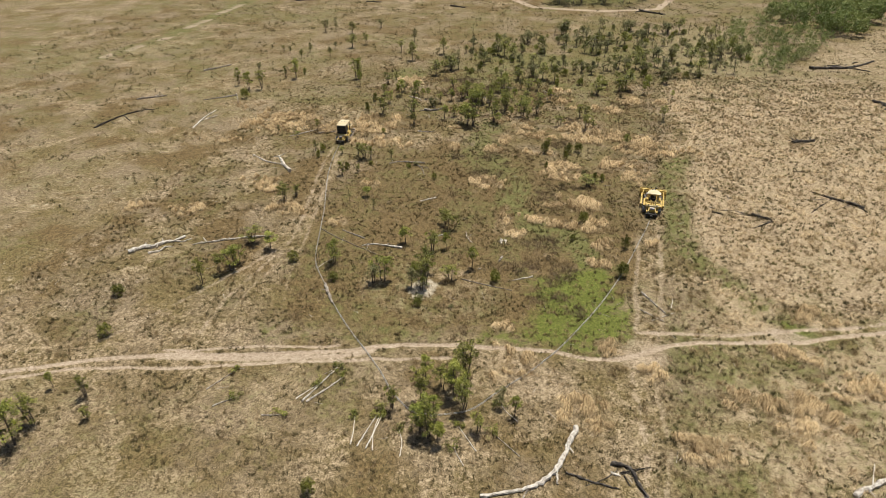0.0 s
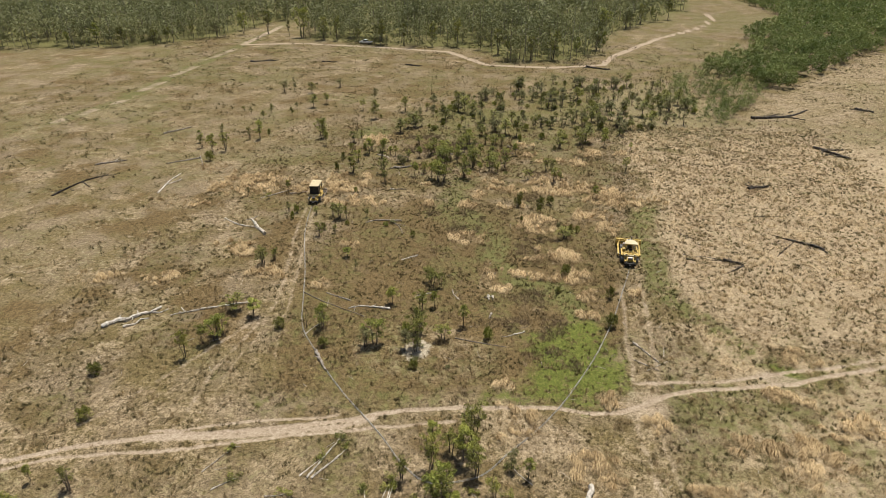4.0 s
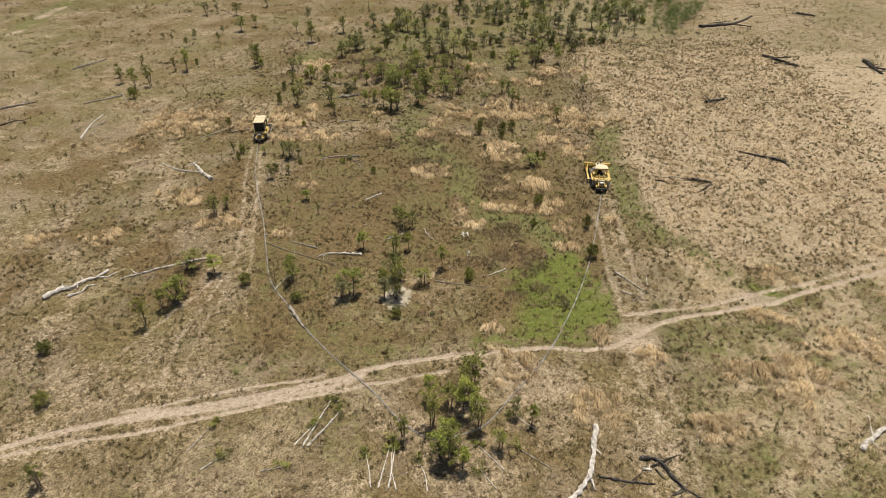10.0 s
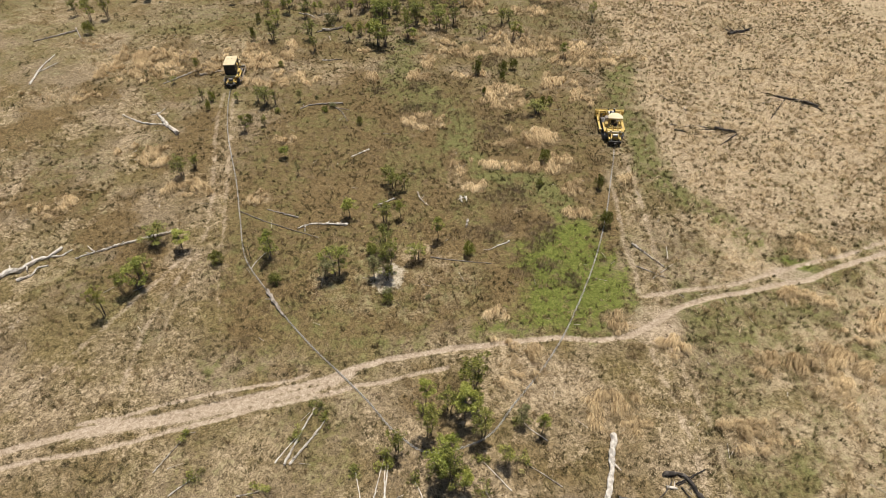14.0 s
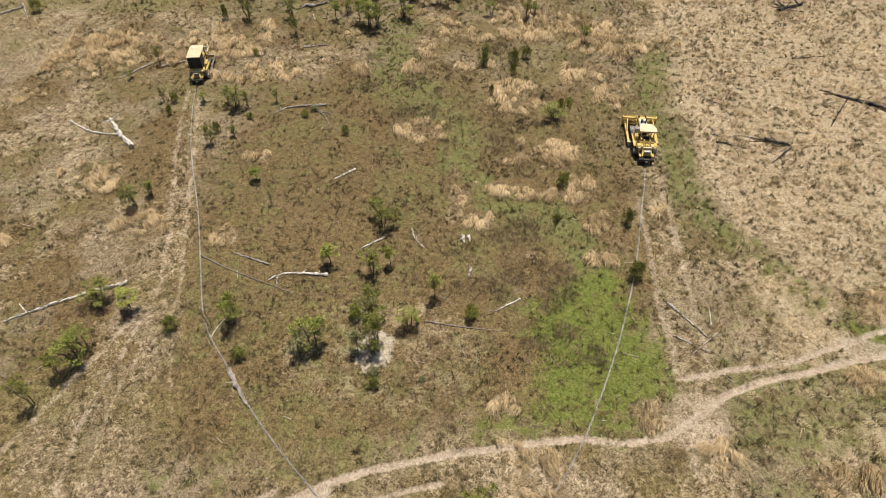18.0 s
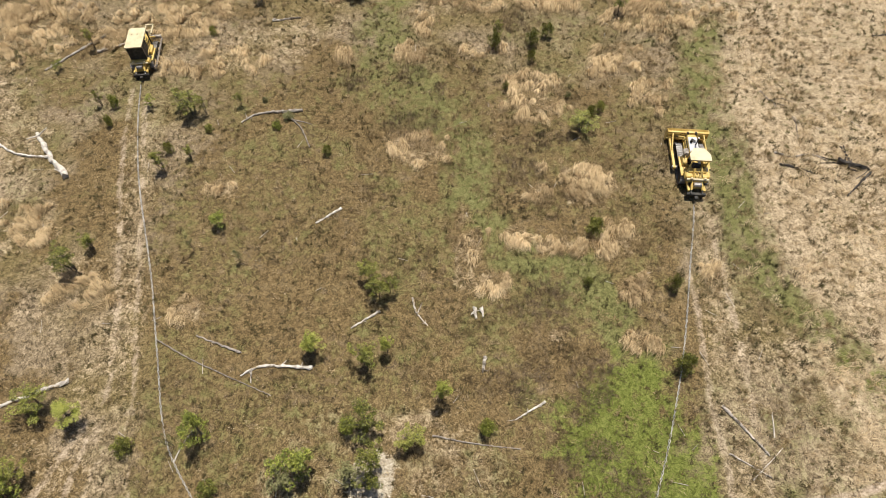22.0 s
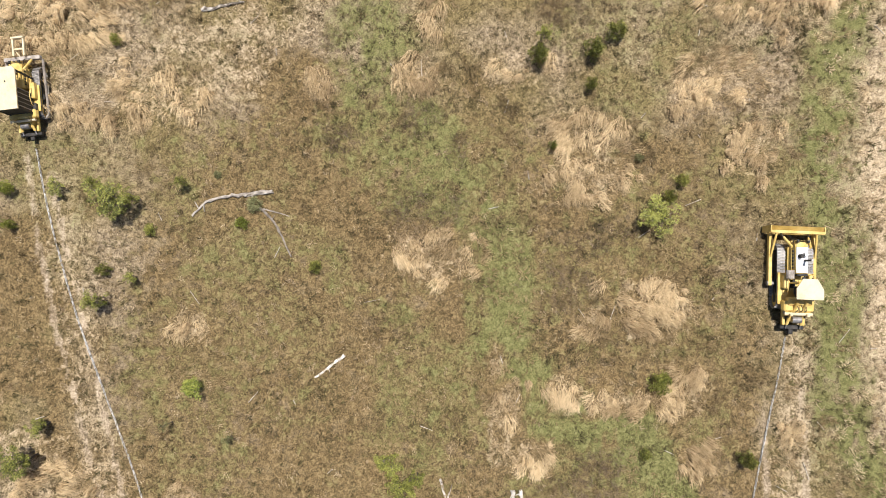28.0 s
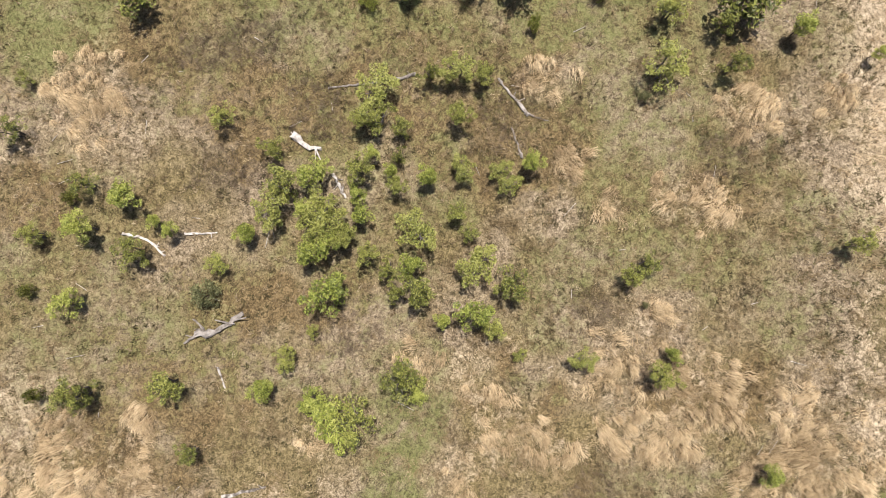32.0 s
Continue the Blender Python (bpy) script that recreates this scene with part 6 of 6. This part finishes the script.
        one("shank", M_BLACK, top, box, s * 0.62 - 0.08, s * 0.62 + 0.08, -2.5, -2.25, 0.3, 1.2, 0.02)
    one("rear_beam", M_YELLOW, top, tube, (-0.62, -2.2, 1.3), (0.62, -2.2, 1.3), 0.12, 12)
    for k in range(3):
        one("hose", M_BLACK, top, hose, [(-0.3 + 0.3 * k, -1.7, 1.8), (-0.25 + 0.3 * k, -1.95, 1.95), (-0.2 + 0.3 * k, -2.15, 1.5)], label="black hydraulic hose")
    fittings(top, 2.05, 2.8)
    winch(top, -1.75)
    top.matrix_basis = m
    return top


def dozer_screened(m):
    """The machine with a tall screened cab and a tree pusher."""
    top = tagged(new("bulldozer"), "yellow bulldozer with a tall screened cab and long cream roof", "bulldozer", "bulldozers dragging the chain")
    for s in (-1, 1):
        track(top, s * 1.0, 0.30, 2.0, -1.9, 1.1)
        one("fender", M_YELLOW, top, box, s * 1.0 - 0.3, s * 1.0 + 0.3, -1.5, 0.5, 1.16, 1.24, 0.02)
        arm = one("push_arm", M_GREY, top, tube, (s * 1.5, -1.6, 0.6), (s * 1.48, 2.6, 0.75), 0.1, 10, label="rusty pipe guard rail outside the track")
        one("end_hoop", M_GREY, arm, tube, (s * 1.5, -1.6, 0.6), (s * 1.2, -1.9, 0.6), 0.09, 10)
        ram = one("lift_ram", M_YELLOW, top, tube, (s * 0.62, 1.5, 1.9), (s * 0.8, 2.5, 1.1), 0.09, 12)
        one("rod", M_STEEL, ram, tube, (s * 0.8, 2.5, 1.1), (s * 0.9, 2.8, 0.9), 0.05, 8)
        one("side_box", M_YELLOW, top, box, s * 0.95 - 0.2, s * 0.95 + 0.2, -0.6, 0.6, 1.24, 1.6, 0.04)
    hood = body(top, 2.1)
    one("exhaust", M_BLACK, hood, tube, (0.15, 1.2, 1.85), (0.15, 1.2, 2.7), 0.06, 10)
    one("air_pipe", M_YELLOW, hood, tube, (0.3, 0.75, 1.9), (0.38, 1.45, 2.05), 0.1, 12, label="bright yellow air pipe")
    beam = one("front_beam", M_GREY, top, box, -1.45, 1.45, 2.55, 2.85, 0.75, 1.1, 0.03, label="rusty front frame beam")
    for x in (-0.42, 0.42):
        one("pusher_bar", M_CREAM, beam, box, x - 0.07, x + 0.07, 2.8, 4.2, 1.25, 1.42, 0.02, label="pale tree pusher bar")
        one("strut", M_CREAM, beam, tube, (x, 3.4, 1.28), (x * 0.3, 2.8, 0.95), 0.05, 8)
    one("pusher_head", M_CREAM, beam, box, -0.5, 0.5, 4.1, 4.25, 1.2, 1.5, 0.02)
    one("cross_bar", M_CREAM, beam, box, -0.42, 0.42, 3.25, 3.38, 1.28, 1.4, 0.02)
    for x in (-0.85, 0.85):
        for y in (-1.7, 1.0):
            one("cab_post", M_BLACK, top, box, x - 0.06, x + 0.06, y - 0.06, y + 0.06, 1.2, 3.25, 0.01)
    one("rear_screen", M_BLACK, top, box, -0.8, 0.8, -1.72, -1.66, 1.5, 3.2, 0.01, label="dark mesh rear screen")
    for s in (-1, 1):
        sc = one("side_screen", M_BLACK, top, box, s * 0.84 - 0.02, s * 0.84 + 0.02, -1.6, -0.2, 1.5, 3.2, 0.01, label="dark mesh side screen")
        for k in range(5):
            one("bar", M_STEEL, sc, box, s * 0.87 - 0.015, s * 0.87 + 0.015, -1.55 + k * 0.32, -1.5 + k * 0.32, 1.5, 3.2, 0)
    seat = one("seat", M_SEAT, top, box, -0.3, 0.3, -1.0, -0.5, 1.35, 1.6, 0.05)
    one("backrest", M_SEAT, seat, box, -0.3, 0.3, -1.15, -1.0, 1.5, 2.1, 0.05)
    roof = one("cab_roof", M_CREAM, top, plate, [(-0.95, -1.85), (0.95, -1.85), (0.95, 1.0), (0.75, 1.25), (-0.75, 1.25), (-0.95, 1.0)], 3.25, 3.36, label="long flat cream roof")
    one("bolt", M_BLACK, roof, tube, (0.15, 0.2, 3.36), (0.15, 0.2, 3.4), 0.06, 8)
    one("bolt", M_BLACK, roof, tube, (-0.45, 0.25, 3.36), (-0.45, 0.25, 3.4), 0.05, 8)
    fittings(top, 2.1, 3.25)
    winch(top, -1.7)
    for s in (-0.45, 0.45):
        one("rear_lamp", M_YELLOW, top, tube, (s, -1.95, 1.55), (s, -2.1, 1.55), 0.14, 12)
    top.matrix_basis = m
    return top


dozer_open(pose(10.1, 82.0, -0.02, 0, 0, -3) @ Matrix.Diagonal((0.92, 1.1, 0.95, 1)))
dozer_screened(pose(-41.5, 94.9, -0.02, 0, 0, 6) @ Matrix.Diagonal((0.84, 0.9, 0.9, 1)))


# ---- the parked pickup at the woodland's edge ----
M_WHITE_PAINT = material("white_paint", [(0.66, 0.66, 0.65), (0.76, 0.76, 0.75), (0.8, 0.8, 0.79)], 1.5, 0.35, spec=0.5)
M_GLASS = material("dark_glass", [(0.015, 0.018, 0.02), (0.03, 0.034, 0.038)], 1.0, 0.1, spec=0.6)
ute = tagged(new("pickup_truck"), "white pickup truck parked beside the far dirt track", "truck")
one("chassis", M_BLACK, ute, box, -0.75, 0.75, -2.4, 2.4, 0.35, 0.55, 0.02)
one("bonnet", M_WHITE_PAINT, ute, box, -0.88, 0.88, 1.0, 2.5, 0.55, 1.12, 0.08, ty=0.94)
cabin = one("cabin", M_WHITE_PAINT, ute, box, -0.88, 0.88, -0.7, 1.0, 0.55, 1.15, 0.05)
one("window_band", M_GLASS, cabin, box, -0.82, 0.82, -0.62, 0.95, 1.15, 1.62, 0.03, tx=0.88, ty=0.78)
one("roof", M_WHITE_PAINT, cabin, box, -0.74, 0.74, -0.5, 0.72, 1.62, 1.72, 0.03)
tray = one("tray", M_STEEL, ute, box, -0.92, 0.92, -2.6, -0.75, 0.75, 0.83, 0.01)
for s in (-1, 1):
    one("tray_side", M_WHITE_PAINT, tray, box, s * 0.9 - 0.02, s * 0.9 + 0.02, -2.6, -0.75, 0.83, 1.1, 0.005)
    one("headlight", M_HOOD, ute, box, s * 0.66 - 0.14, s * 0.66 + 0.14, 2.48, 2.53, 0.8, 0.98, 0.01)
    for y in (-1.6, 1.65):
        wheel = one("wheel", M_BLACK, ute, tube, (s * 0.68, y, 0.36), (s * 0.92, y, 0.36), 0.36, 18)
        one("rim", M_STEEL, wheel, tube, (s * 0.92, y, 0.36), (s * 0.93, y, 0.36), 0.2, 14)
one("tailboard", M_WHITE_PAINT, tray, box, -0.88, 0.88, -2.62, -2.58, 0.83, 1.1, 0.005)
ute.matrix_basis = pose(-74.9, 246.4, 0.0, 0, 0, 78)
